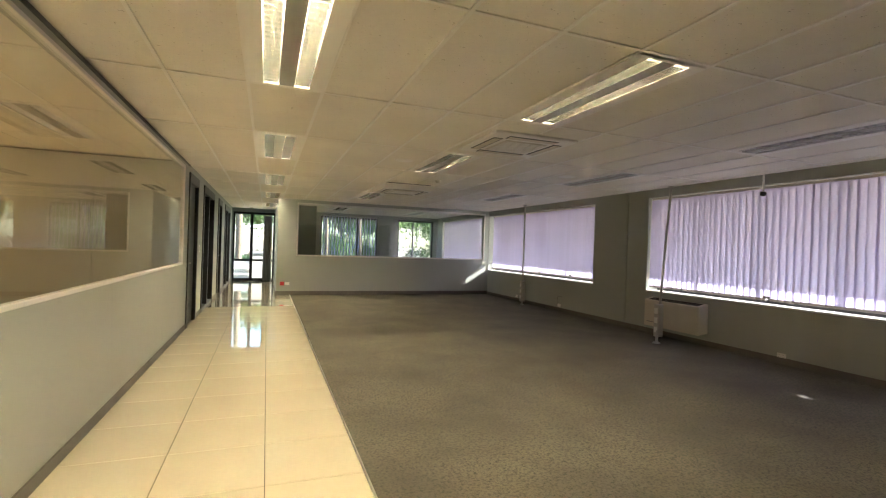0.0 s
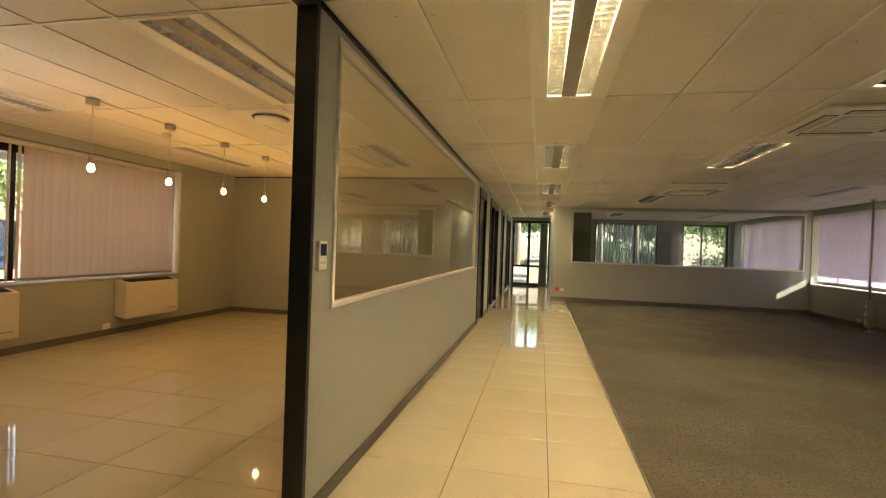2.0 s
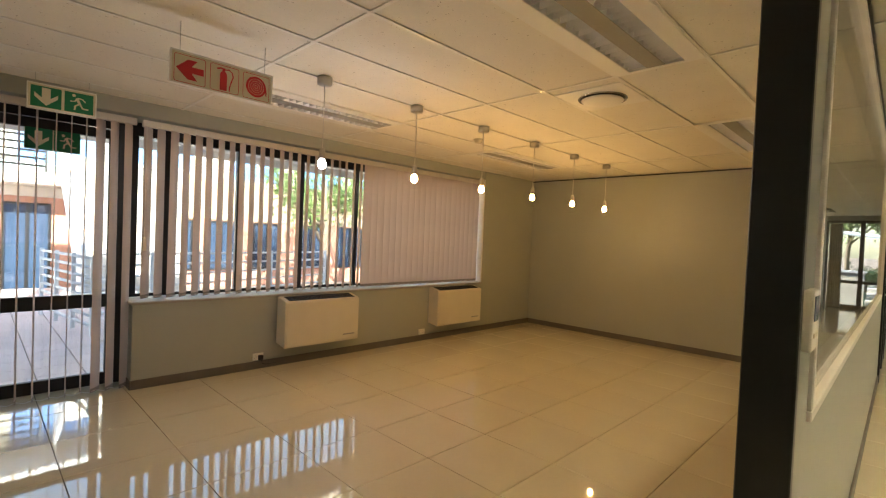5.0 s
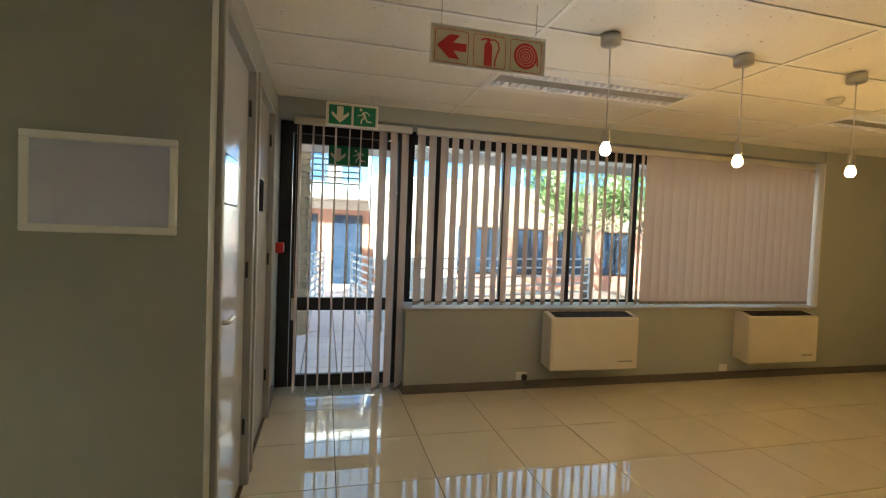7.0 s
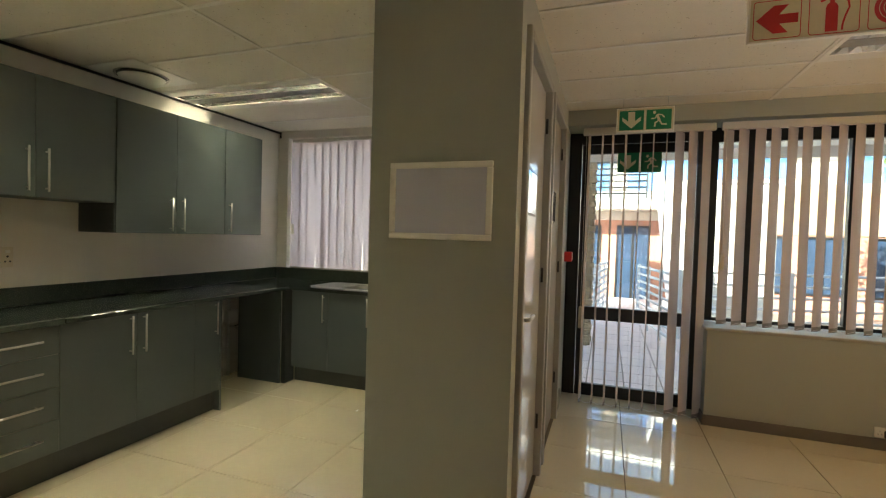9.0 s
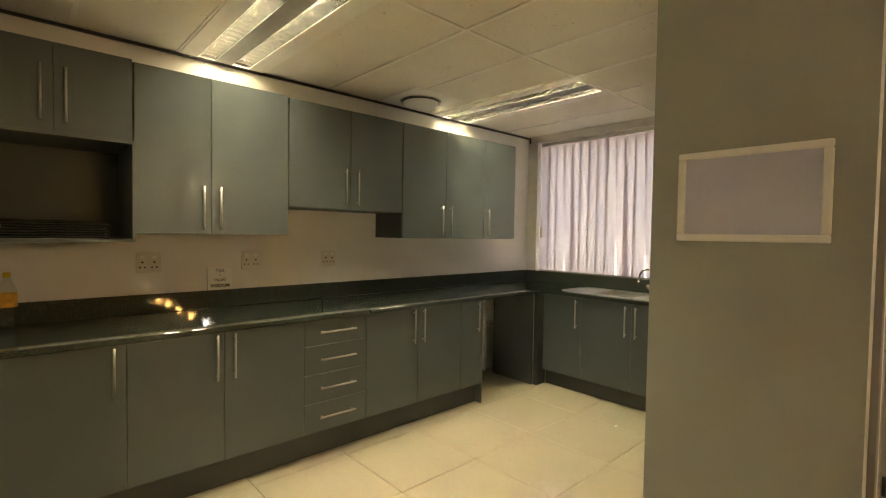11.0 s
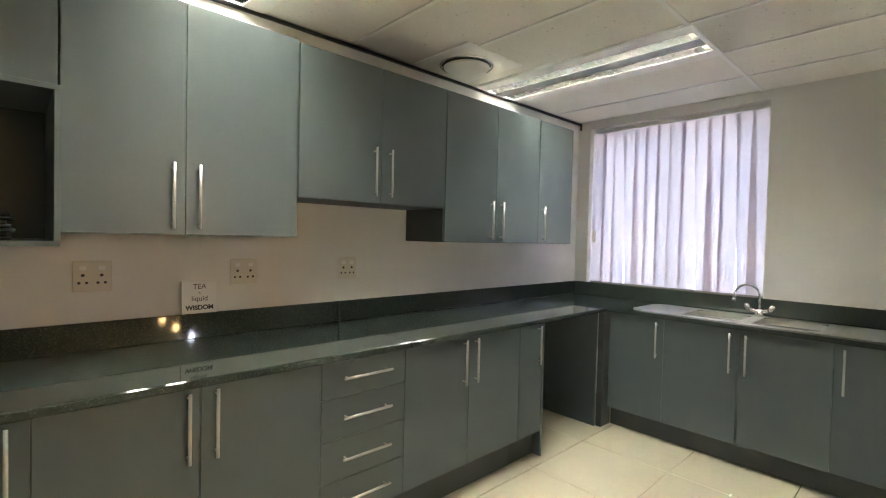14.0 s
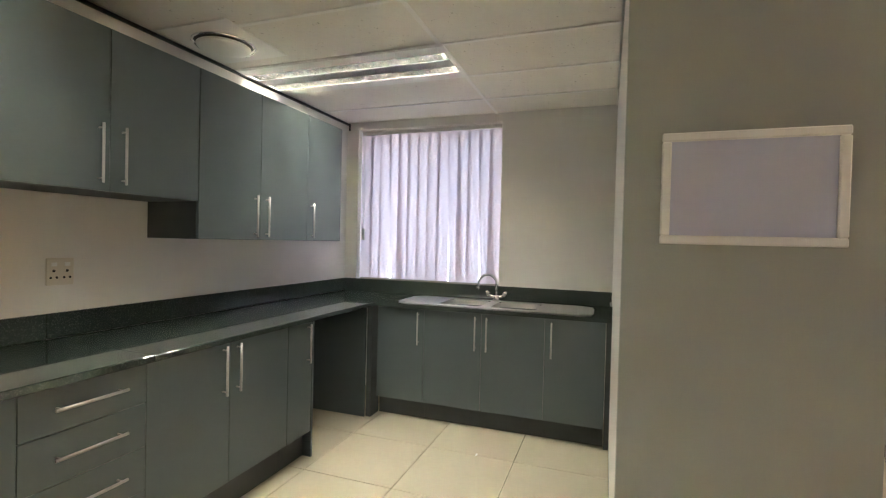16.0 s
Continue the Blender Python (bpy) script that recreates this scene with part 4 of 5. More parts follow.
# ---- wall fittings ----
def poster(x):
    e = thing("poster_frame", "empty silver snap frame with blank grey sheet on the duct block", "picture frame")
    y0, y1, z0, z1, w = 1.577, 2.058, 1.449, 1.792, 0.027
    f = bmesh.new()
    for q in ((y0, z0, y1, z0 + w), (y0, z1 - w, y1, z1), (y0, z0 + w, y0 + w, z1 - w), (y1 - w, z0 + w, y1, z1 - w)):
        box(f, x, q[0], q[1], x + 0.016, q[2], q[3], 0.004)
    part("frame", f, M_snap, e, "silver aluminium snap frame")
    part("sheet", bx(x, y0 + w, z0 + w, x + 0.006, y1 - w, z1 - w), M_paper, e, "blank pale grey sheet")


poster(-1.975)


def convector(label, x, y0, y1, z0, z1, face=1, depth=0.20):
    """Wall-hung convector with sloped top grille; face +1 looks to +x."""
    e = thing("convector_heater", label, "heater", "wall convectors")
    f = bmesh.new()
    s = face
    prof = [(0, z0 + 0.03), (s * depth, z0), (s * depth, z1 - 0.05), (s * (depth - 0.015), z1 - 0.035), (s * 0.03, z1), (0, z1)]
    va = [f.verts.new((x + a, y0, z)) for a, z in prof]
    vb = [f.verts.new((x + a, y1, z)) for a, z in prof]
    for k in range(len(prof)):
        f.faces.new((va[k], va[(k + 1) % 6], vb[(k + 1) % 6], vb[k]))
    f.faces.new(va)
    f.faces.new(vb)
    bmesh.ops.bevel(f, geom=list(f.edges), offset=0.006, segments=2, affect="EDGES", clamp_overlap=True)
    part("body", f, M_plastic, e)
    g = bmesh.new()
    n = 14
    sl = (0.035) / (depth - 0.045)
    for k in range(n):
        a = 0.045 + (depth - 0.075) * k / (n - 1)
        zz = z1 - (a - 0.03) * sl
        box(g, x + s * a - 0.003, y0 + 0.06, zz - 0.004, x + s * a + 0.003, y1 - 0.06, zz + 0.004)
    part("top_grille", g, M_dark, e, "black slatted top grille")
    va = []
    gb = bmesh.new()
    for a, dy in ((0.038, y0 + 0.05), (0.038, y1 - 0.05), (depth - 0.022, y1 - 0.05), (depth - 0.022, y0 + 0.05)):
        va.append(gb.verts.new((x + s * a, dy, z1 - (a - 0.03) * sl + 0.0015)))
    gb.faces.new(va)
    part("grille_recess", gb, M_dark, e, "black grille opening")
    part("front_panel", bx(x + s * depth, y0 + 0.02, z0 + 0.04, x + s * (depth + 0.004), y1 - 0.02, z1 - 0.07, 0.0015), M_plastic, e)
    part("badge", bx(x + s * (depth + 0.004), y1 - 0.22, z0 + 0.07, x + s * (depth + 0.0055), y1 - 0.06, z0 + 0.085), M_frame, e, "small grey maker's badge")


convector("ivory wall convector with black grille under the lounge window", WX, 4.67, 5.62, 0.22, 0.765)
convector("ivory wall convector with black grille beside the window pier", WX, 6.98, 7.93, 0.22, 0.765)
convector("ivory wall convector with black grille behind the service pole", RX, 6.92, 8.04, 0.17, 0.66, -1)


def socket(label, m, w=0.115, h=0.075, plug=False, red=False):
    """Plate in its own x-z plane, looking to -y."""
    e = thing("power_socket", label, "socket", "wall sockets", m)
    part("plate", bx(-w / 2, -0.012, -h / 2, w / 2, 0, h / 2, 0.003), M_red if red else M_whitep, e)
    if not red:
        for x in (-w * 0.22, w * 0.22):
            for dx, dz in ((0, 0.012), (-0.011, -0.012), (0.011, -0.012)):
                part("pin_hole", tube(bmesh.new(), [(x + dx, -0.0125, dz), (x + dx, -0.0118, dz)], 0.0035, 6), M_dark, e)
    if plug:
        part("plug", bx(-0.005, -0.05, -0.035, 0.045, -0.012, 0.02, 0.01, seg=2), M_dark, e, "black plug")
        part("cable", tube(bmesh.new(), [(0.02, -0.04, -0.03), (0.03, -0.06, -0.07), (0.08, -0.04, -0.085), (0.2, -0.02, -0.088)], 0.004, 6), M_dark, e)


socket("white wall socket with a black plug under the window", pose(WX, 4.47, 0.13, 0, 0, 90), plug=True)
socket("white wall socket box by the skirting", pose(WX, 6.86, 0.13, 0, 0, 90))
socket("white wall socket beside the carpet", pose(2.17, NY, 0.31))
socket("red emergency socket beside the carpet", pose(2.04, NY, 0.31), 0.10, 0.10, red=True)
socket("white wall socket low on the window wall", pose(RX, 5.79, 0.11, 0, 0, -90))
socket("white wall socket low on the window wall", pose(RX, 10.9, 0.14, 0, 0, -90))
socket("white wall socket low on the window wall", pose(RX, 12.9, 0.14, 0, 0, -90))
socket("white wall socket low beside the convector", pose(RX, 8.14, 0.2, 0, 0, -90))
for y0, y1 in ((4.45, 5.65), (9.9, 10.8), (11.8, 12.8)):
    setting("access_panel", bx(RX - 0.004, y0, 0.1, RX, y1, 0.36, 0.0015), M_wall, "grey painted access panel low on the window wall", "panel")

th = thing("thermostat", "white wall controller with grey display beside the glass panel", "thermostat")
part("body", bx(PX, 3.685, 1.255, PX + 0.022, 3.775, 1.405, 0.006, seg=2), M_whitep, th)
part("display", bx(PX + 0.022, 3.698, 1.33, PX + 0.0235, 3.762, 1.39), M_bluegl, th, "grey display")
part("button_row", bx(PX + 0.022, 3.70, 1.29, PX + 0.0245, 3.76, 1.302, 0.001), M_plastic, th)
sw = thing("light_switch", "white light switch plate in the corridor", "switch")
part("plate", bx(PX, 11.18, 1.18, PX + 0.01, 11.27, 1.32, 0.003), M_whitep, sw)
part("rocker", bx(PX + 0.01, 11.205, 1.22, PX + 0.015, 11.245, 1.28, 0.002), M_whitep, sw)
rb_ = thing("break_glass_unit", "red door release call point beside the exit door", "call point")
part("body", bx(-4.47, 2.16, 1.265, -4.37, 2.225, 1.355, 0.005), M_red, rb_)
part("glass_face", bx(-4.45, 2.225, 1.28, -4.39, 2.228, 1.34), M_whitep, rb_)


def service_pole(x, y, dx=0.0, dy=0.0):
    e = thing("service_pole", "grey aluminium service pole with socket column, floor to ceiling", "service pole", "service poles", pose(x, y, 0))
    part("foot", lathe([(0, 0.004), (0.06, 0.004), (0.055, 0.02), (0.03, 0.03), (0, 0.03)]), M_steel, e)
    part("tube", tube(bmesh.new(), [(0, 0, 0.03), (dx, dy, CEIL - 0.02)], 0.021, 12), M_steel, e)
    part("top_cap", lathe([(0, CEIL - 0.02), (0.045, CEIL - 0.02), (0.05, CEIL - 0.001), (0, CEIL - 0.001)]), M_steel, e, "", pose(dx, dy, 0))
    lean = pose(0.14 * dx, 0.14 * dy, 0)
    part("socket_column", bx(-0.055, -0.05, 0.10, 0.055, 0.05, 0.62, 0.008), M_steel, e, "", lean)
    for k in range(3):
        part("socket_plate", bx(-0.06, -0.035, 0.17 + k * 0.15, -0.0555, 0.035, 0.26 + k * 0.15, 0.002), M_whitep, e, "", lean)


service_pole(7.49, 7.29, 0.55, 0.33)
service_pole(7.85, 12.1)
for x, y, z in ((RX - 0.1, 6.05, 2.32),):
    e = thing("ceiling_camera", "small black dome camera hanging by the window head", "camera", "", pose(x, y, z))
    part("stem", tube(bmesh.new(), [(0, 0, 0.0), (0, 0, CEIL - z)], 0.012, 8), M_fix, e)
    part("head", lathe([(0, -0.045), (0.03, -0.035), (0.04, -0.01), (0.035, 0.02), (0, 0.025)]), M_dark, e)


# ---- kitchen ----
def handle(z, length, m, parent, vertical=True):
    bm = bmesh.new()
    h = length / 2
    a = (lambda s, o: (0, -o, s)) if vertical else (lambda s, o: (s, -o, 0))
    tube(bm, [a(-h, 0.03), a(h, 0.03)], 0.006, 10)
    for s in (-h + 0.02, h - 0.02):
        tube(bm, [a(s, 0), a(s, 0.03)], 0.004, 8)
    return part("handle", bm, M_steel, parent, "brushed steel bar handle", m)


def unit(name, label, x0, x1, y_front, y_back, z0, z1, leaves, flip, hl=0.19, group="", kick=0.0):
    """A cupboard carcass with door or drawer leaves. Local frame: fronts look to -y, x runs along the run."""
    e = thing(name, label, "cabinet", group)
    e.matrix_world = flip
    c = bmesh.new()
    t = 0.016
    box(c, x0, y_front + 0.02, z0, x0 + t, y_back, z1)
    box(c, x1 - t, y_front + 0.02, z0, x1, y_back, z1)
    box(c, x0 + t, y_front + 0.02, z0, x1 - t, y_back, z0 + t)
    box(c, x0 + t, y_front + 0.02, z1 - t, x1 - t, y_back, z1)
    box(c, x0 + t, y_back - 0.006, z0 + t, x1 - t, y_back, z1 - t)
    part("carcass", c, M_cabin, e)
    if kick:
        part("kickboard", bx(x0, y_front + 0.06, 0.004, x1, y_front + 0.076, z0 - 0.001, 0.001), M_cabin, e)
    for kind, a, b, c0, c1, hx, hz in leaves:
        d = part("drawer_front" if kind == "drawer" else "door", bx(a + 0.0016, y_front, c0 + 0.0016, b - 0.0016, y_front + 0.018, c1 - 0.0016, 0.0012), M_cab, e)
        handle(0, hl, pose(hx, y_front, hz), d, kind != "drawer")
    return e


# the long run looks to +y: local x runs to -x
TURN_Y = pose(0, 0, 0, 0, 0, 180)
YF, YB = 0.38, 1.06
ZT = 0.90


def lx(x):
    return -x


def base(label, xs, handles, hz=0.762, z0=0.175):
    leaves = [("door", lx(a), lx(b), z0, ZT, lx(h), hz) for a, b, h in zip(xs, xs[1:], handles)]
    # local y of the front is -0.38 after the half turn
    e = unit("base_cabinet", label, lx(xs[0]), lx(xs[-1]), 0, 0.66, z0, ZT, leaves, pose(0, -YF, 0) @ TURN_Y, 0.25, "kitchen base cabinets", 1)
    return e


base("charcoal laminate single-door base cabinet with steel bar handle", (0.06, -0.40), (-0.347,))
base("charcoal laminate two-door base cabinet under granite top", (-0.40, -0.855, -1.33), (-0.813, -0.905))
leaves = []
zz = [0.175, 0.365, 0.55, 0.735, ZT]
for a, b in zip(zz, zz[1:]):
    leaves.append(("drawer", 1.33, 1.785, a, b, 1.557, (a + b) / 2 + 0.004))
unit("drawer_unit", "charcoal laminate four-drawer unit with steel bar handles", 1.33, 1.785, 0, 0.66, 0.175, ZT, leaves, pose(0, -YF, 0) @ TURN_Y, 0.26, "kitchen base cabinets", 1)
base("charcoal laminate two-door base cabinet beside the drawers", (-1.785, -2.245, -2.705), (-2.197, -2.29))
base("narrow charcoal base cabinet beside the appliance gap", (-2.705, -2.945), (-2.895,))
setting("end_panel", bx(-2.963, -1.05, 0.004, -2.946, -0.375, ZT, 0.0015), M_cab, "charcoal end panel beside the appliance gap", "panel")
setting("filler_panel", bx(0.061, -0.41, 0.004, PX - 0.101, -0.392, ZT, 0.001), M_cab, "charcoal filler panel at the wall", "panel")

# sink run looks to +x
TURN_X = pose(-3.80, 0, 0, 0, 0, 90)


def sinkbase(label, ys, handles):
    leaves = [("door", a, b, 0.15, ZT, h, 0.743) for a, b, h in zip(ys, ys[1:], handles)]
    unit("sink_cabinet", label, ys[0], ys[-1], 0, 0.60, 0.15, ZT, leaves, TURN_X, 0.26, "kitchen sink cabinets", 1)


sinkbase("charcoal laminate single-door cabinet in the corner of the sink run", (-0.345, 0.065), (0.02,))
sinkbase("charcoal laminate two-door cabinet under the double sink", (0.065, 0.535, 1.01), (0.49, 0.58))
sinkbase("charcoal laminate single-door cabinet at the wall end", (1.01, 1.43), (1.06,))
setting("gap_side_panel", bx(-3.715, -0.90, 0.004, -3.698, -0.40, ZT, 0.0015), M_cab, "charcoal side panel of the appliance gap", "panel")
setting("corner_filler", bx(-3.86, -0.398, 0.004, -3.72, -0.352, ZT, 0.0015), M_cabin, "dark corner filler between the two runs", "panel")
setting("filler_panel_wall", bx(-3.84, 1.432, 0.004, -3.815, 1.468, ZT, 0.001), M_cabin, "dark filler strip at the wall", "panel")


def worktop():
    e = thing("worktop", "speckled black granite L-shaped worktop with upstand", "worktop")
    t0, t1 = ZT + 0.002, ZT + 0.034
    part("slab", bx(-1.80, KY + 0.001, t0, PX - 0.101, -0.355, t1, 0.004), M_granite, e)
    part("slab", bx(-3.775, KY + 0.001, t0, -1.802, -0.355, t1 - 0.002, 0.004), M_granite, e)
    f = bmesh.new()
    box(f, -4.449, KY + 0.001, t0, -4.33, 1.468, t1 - 0.002)
    box(f, -3.85, KY + 0.001, t0, -3.776, 1.468, t1 - 0.002)
    box(f, -4.33, KY + 0.001, t0, -3.85, -0.12, t1 - 0.002)
    box(f, -4.33, 0.98, t0, -3.85, 1.468, t1 - 0.002)
    part("slab", f, M_granite, e)
    part("upstand", bx(-4.43, KY + 0.001, t1, -1.80, KY + 0.021, t1 + 0.12, 0.003), M_granite, e)
    part("upstand", bx(-1.798, KY + 0.001, t1, PX - 0.101, KY + 0.021, t1 + 0.12, 0.003), M_granite, e)
    part("upstand", bx(-4.449, KY + 0.001, t1 - 0.002, -4.43, 1.468, t1 + 0.12, 0.003), M_granite, e)
    part("upstand", bx(-4.43, 1.448, t1 - 0.002, -3.80, 1.468, t1 + 0.08, 0.003), M_granite, e)


worktop()
ZC = ZT + 0.034


def sink():
    e = thing("kitchen_sink", "stainless steel double-bowl sink with drainers both sides", "sink")
    x0, x1, y0, y1 = -4.34, -3.83, -0.22, 1.34
    bowls = ((-0.02 + 0.17, 0.50), (0.58, 0.93))
    f = bmesh.new()
    n = 8
    # rim: outer rounded outline, raised a little over the stone
    def outline(a0, b0, a1, b1, r):
        pts = []
        for cx, cy, s in ((a1 - r, b1 - r, 0), (a0 + r, b1 - r, 90), (a0 + r, b0 + r, 180), (a1 - r, b0 + r, 270)):
            for k in range(n + 1):
                a = radians(s + 90 * k / n)
                pts.append((cx + r * math.cos(a), cy + r * math.sin(a)))
        return pts
    top = [f.verts.new((x, y, ZC + 0.006)) for x, y in outline(x0 + 0.012, y0 + 0.012, x1 - 0.012, y1 - 0.012, 0.12)]
    low = [f.verts.new((x, y, ZC + 0.0005)) for x, y in outline(x0, y0, x1, y1, 0.13)]
    for k in range(len(top)):
        f.faces.new((low[k], low[(k + 1) % len(low)], top[(k + 1) % len(low)], top[k])).smooth = True
    part("rim", f, M_steel, e)
    # one pressed deck with openings for the bowls
    f = bmesh.new()
    xs = [x0 + 0.012, x0 + 0.06, x0 + 0.10, x1 - 0.06, x1 - 0.05, x1 - 0.012]
    ys = [y0 + 0.012, y0 + 0.09, *bowls[0], *bowls[1], y1 - 0.09, y1 - 0.012]
    grid = {(a, b): f.verts.new((xs[a], ys[b], ZC + 0.0055)) for a in range(6) for b in range(8)}
    for a in range(5):
        for b in range(7):
            hole = b in (2, 4) and 2 <= a <= 3
            corner = b in (0, 6) and a in (0, 4)
            if not hole and not corner:
                f.faces.new((grid[a, b], grid[a + 1, b], grid[a + 1, b + 1], grid[a, b + 1]))
    bmesh.ops.delete(f, geom=[v for v in f.verts if not v.link_faces], context="VERTS")
    part("deck", f, M_steel, e)
    for a, b in bowls:
        g = bmesh.new()
        o = outline(x0 + 0.10, a, x1 - 0.05, b, 0.07)
        i = outline(x0 + 0.13, a + 0.03, x1 - 0.08, b - 0.03, 0.05)
        ro = [g.verts.new((x, y, ZC + 0.0055)) for x, y in o]
        ri = [g.verts.new((x, y, ZC - 0.15)) for x, y in i]
        for k in range(len(ro)):
            g.faces.new((ro[k], ro[(k + 1) % len(ro)], ri[(k + 1) % len(ro)], ri[k])).smooth = True
        g.faces.new(ri)
        part("bowl", g, M_steel, e)
    for ca in (y0 + 0.08, bowls[1][1] + 0.05):
        for k in range(8):
            part("drainer_rib", bx(x0 + 0.09, ca + k * 0.032, ZC + 0.0055, x1 - 0.07, ca + 0.012 + k * 0.032, ZC + 0.0085, 0.001), M_steel, e)
    t = thing("sink_mixer_tap", "chrome swan-neck mixer tap with two cross-head handles", "tap", "", pose(-4.285, 0.535, ZC + 0.0055))
    part("base", lathe([(0, 0), (0.03, 0), (0.028, 0.02), (0.02, 0.05), (0, 0.055)]), M_chrome, t)
    arc = [(0, 0, 0.03), (0, -0.002, 0.12)] + [(0.02 * (1 - math.cos(a)), -0.075 * (1 - math.cos(a)), 0.14 + 0.085 * math.sin(a)) for a in [math.pi * k / 14 for k in range(15)]] + [(0.04, -0.152, 0.118)]
    part("spout", tube(bmesh.new(), arc, 0.010, 10), M_chrome, t)
    part("nozzle", tube(bmesh.new(), [(0.04, -0.152, 0.118), (0.04, -0.153, 0.098)], 0.013, 10), M_chrome, t)
    for s in (-1, 1):
        part("valve_arm", tube(bmesh.new(), [(0, 0, 0.03), (0.01, s * 0.055, 0.045)], 0.012, 8), M_chrome, t)
        h = part("tap_head", lathe([(0, 0), (0.016, 0.002), (0.018, 0.03), (0.012, 0.045), (0, 0.047)], 12), M_chrome, t, "", pose(0.01, s * 0.06, 0.045, -s * 35))
        part("cross_bar", bx(-0.028, -0.006, 0.018, 0.028, 0.006, 0.03, 0.004), M_chrome, h)


sink()


# wall cupboards
def upper(label, xs, z0, z1, handles, hz, depth=0.38, hl=0.24):
    leaves = [("door", lx(a), lx(b), z0, z1, lx(h), hz) for a, b, h in zip(xs, xs[1:], handles)]
    return unit("wall_cabinet", label, lx(xs[0]), lx(xs[-1]), 0, depth, z0, z1, leaves, pose(0, KY + depth, 0) @ TURN_Y, hl, "kitchen wall cabinets")


upper("charcoal two-door wall cabinet above the open shelf", (0.16, -0.15, -0.478), 1.925, 2.37, (-0.10, -0.197), 2.115, 0.385, 0.27)
upper("tall charcoal two-door wall cabinet", (-0.482, -0.875, -1.352), 1.435, 2.36, (-0.828, -0.922), 1.59, 0.38, 0.26)
upper("short charcoal two-door wall cabinet over the worktop", (-1.356, -1.83, -2.308), 1.625, 2.35, (-1.782, -1.885), 1.79, 0.38, 0.26)
upper("charcoal three-door wall cabinet beside the kitchen window", (-2.312, -2.79, -3.28, -3.74), 1.42, 2.35, (-2.735, -2.84, -3.29 - 0.04), 1.57, 0.38, 0.26)
ms = thing("microwave_shelf", "open charcoal shelf box for a microwave", "shelf")
part("bottom_panel", bx(-0.48, KY + 0.002, 1.39, 0.16, KY + 0.46, 1.408, 0.001), M_cab, ms)
part("top_panel", bx(-0.48, KY + 0.002, 1.905, 0.16, KY + 0.46, 1.923, 0.001), M_cab, ms)
part("side_panel", bx(-0.48, KY + 0.002, 1.408, -0.463, KY + 0.46, 1.905, 0.001), M_cab, ms)
part("side_panel", bx(0.143, KY + 0.002, 1.408, 0.16, KY + 0.46, 1.905, 0.001), M_cab, ms)
part("back_panel", bx(-0.463, KY + 0.002, 1.408, 0.143, KY + 0.01, 1.905), M_cab, ms)
setting("cabinet_filler", bx(0.162, KY + 0.002, 1.39, PX - 0.101, KY + 0.37, 2.36, 0.001), M_cab, "charcoal filler between wall cabinets and wall", "panel")

fb = thing("folded_bags", "stack of folded glossy black bin bags on the open shelf", "bags")
for k in range(7):
    bm = bmesh.new()
    z = 1.409 + 0.013 * k
    box(bm, -0.36 + 0.012 * math.sin(k * 2.1), KY + 0.10 + 0.01 * math.cos(k * 3), z, 0.06 + 0.02 * math.sin(k * 1.3), KY + 0.44 - 0.006 * k, z + 0.012, 0.005, 0, 2)
    bmesh.ops.subdivide_edges(bm, edges=[e_ for e_ in bm.edges if e_.calc_length() > 0.1], cuts=5, use_grid_fill=True)
    for v in bm.verts:
        v.co.z = max(1.4085, v.co.z + 0.006 * noise.noise(v.co * 22))
    part("bag", bm, M_bagm, fb)


def kitchen_socket(x, w):
    e = thing("kitchen_socket", "white square double switched socket over the worktop", "socket", "kitchen sockets", pose(x, KY, 1.25, 0, 0, 180))
    part("plate", bx(-w / 2, -0.010, -0.065, w / 2, 0, 0.065, 0.003), M_plastic, e)
    for s in (-1, 1):
        part("switch", bx(s * w * 0.24 - 0.012, -0.014, 0.026, s * w * 0.24 + 0.012, -0.01, 0.044, 0.001), M_whitep, e)
        for dx, dz, r in ((0, 0.004, 0.007), (-0.013, -0.028, 0.006), (0.013, -0.028, 0.006)):
            part("pin_hole", tube(bmesh.new(), [(s * w * 0.24 + dx, -0.0104, dz), (s * w * 0.24 + dx, -0.0096, dz)], r, 8), M_dark, e)


kitchen_socket(-0.615, 0.135)
kitchen_socket(-1.245, 0.135)
kitchen_socket(-1.86, 0.12)


def words(e, text, size, x, z, m, bold=0.0, name="lettering"):
    c = bpy.data.curves.new(name, "FONT")
    c.body, c.size, c.align_x, c.extrude, c.offset = text, size, "CENTER", 0.0004, bold
    tmp = bpy.data.objects.new("tmp", c)
    me = bpy.data.meshes.new_from_object(tmp)
    bpy.data.objects.remove(tmp)
    ob = new(name, me)
    me.materials.clear()
    me.materials.append(M_ink)
    ob.parent = e
    ob.matrix_local = m @ pose(x, 0, z, 90, 0, 0)
    return ob


tp = thing("tea_plaque", "small white plaque with black lettering leaning on the upstand", "plaque", "", pose(-1.03, KY + 0.026, 1.056, -3, 0, 180))
part("board", bx(-0.078, -0.006, 0.0, 0.078, 0.0, 0.155, 0.002), M_whitep, tp)
part("edge", bx(-0.081, -0.0055, -0.0005, -0.0785, 0.0, 0.156), M_frame, tp)
fm = pose(0, -0.0065, 0)
words(tp, "TEA", 0.034, 0, 0.118, fm)
words(tp, "is", 0.016, 0, 0.095, fm)
words(tp, "liquid", 0.034, 0, 0.060, fm)
words(tp, "WISDOM", 0.030, 0, 0.018, fm, 0.0012)

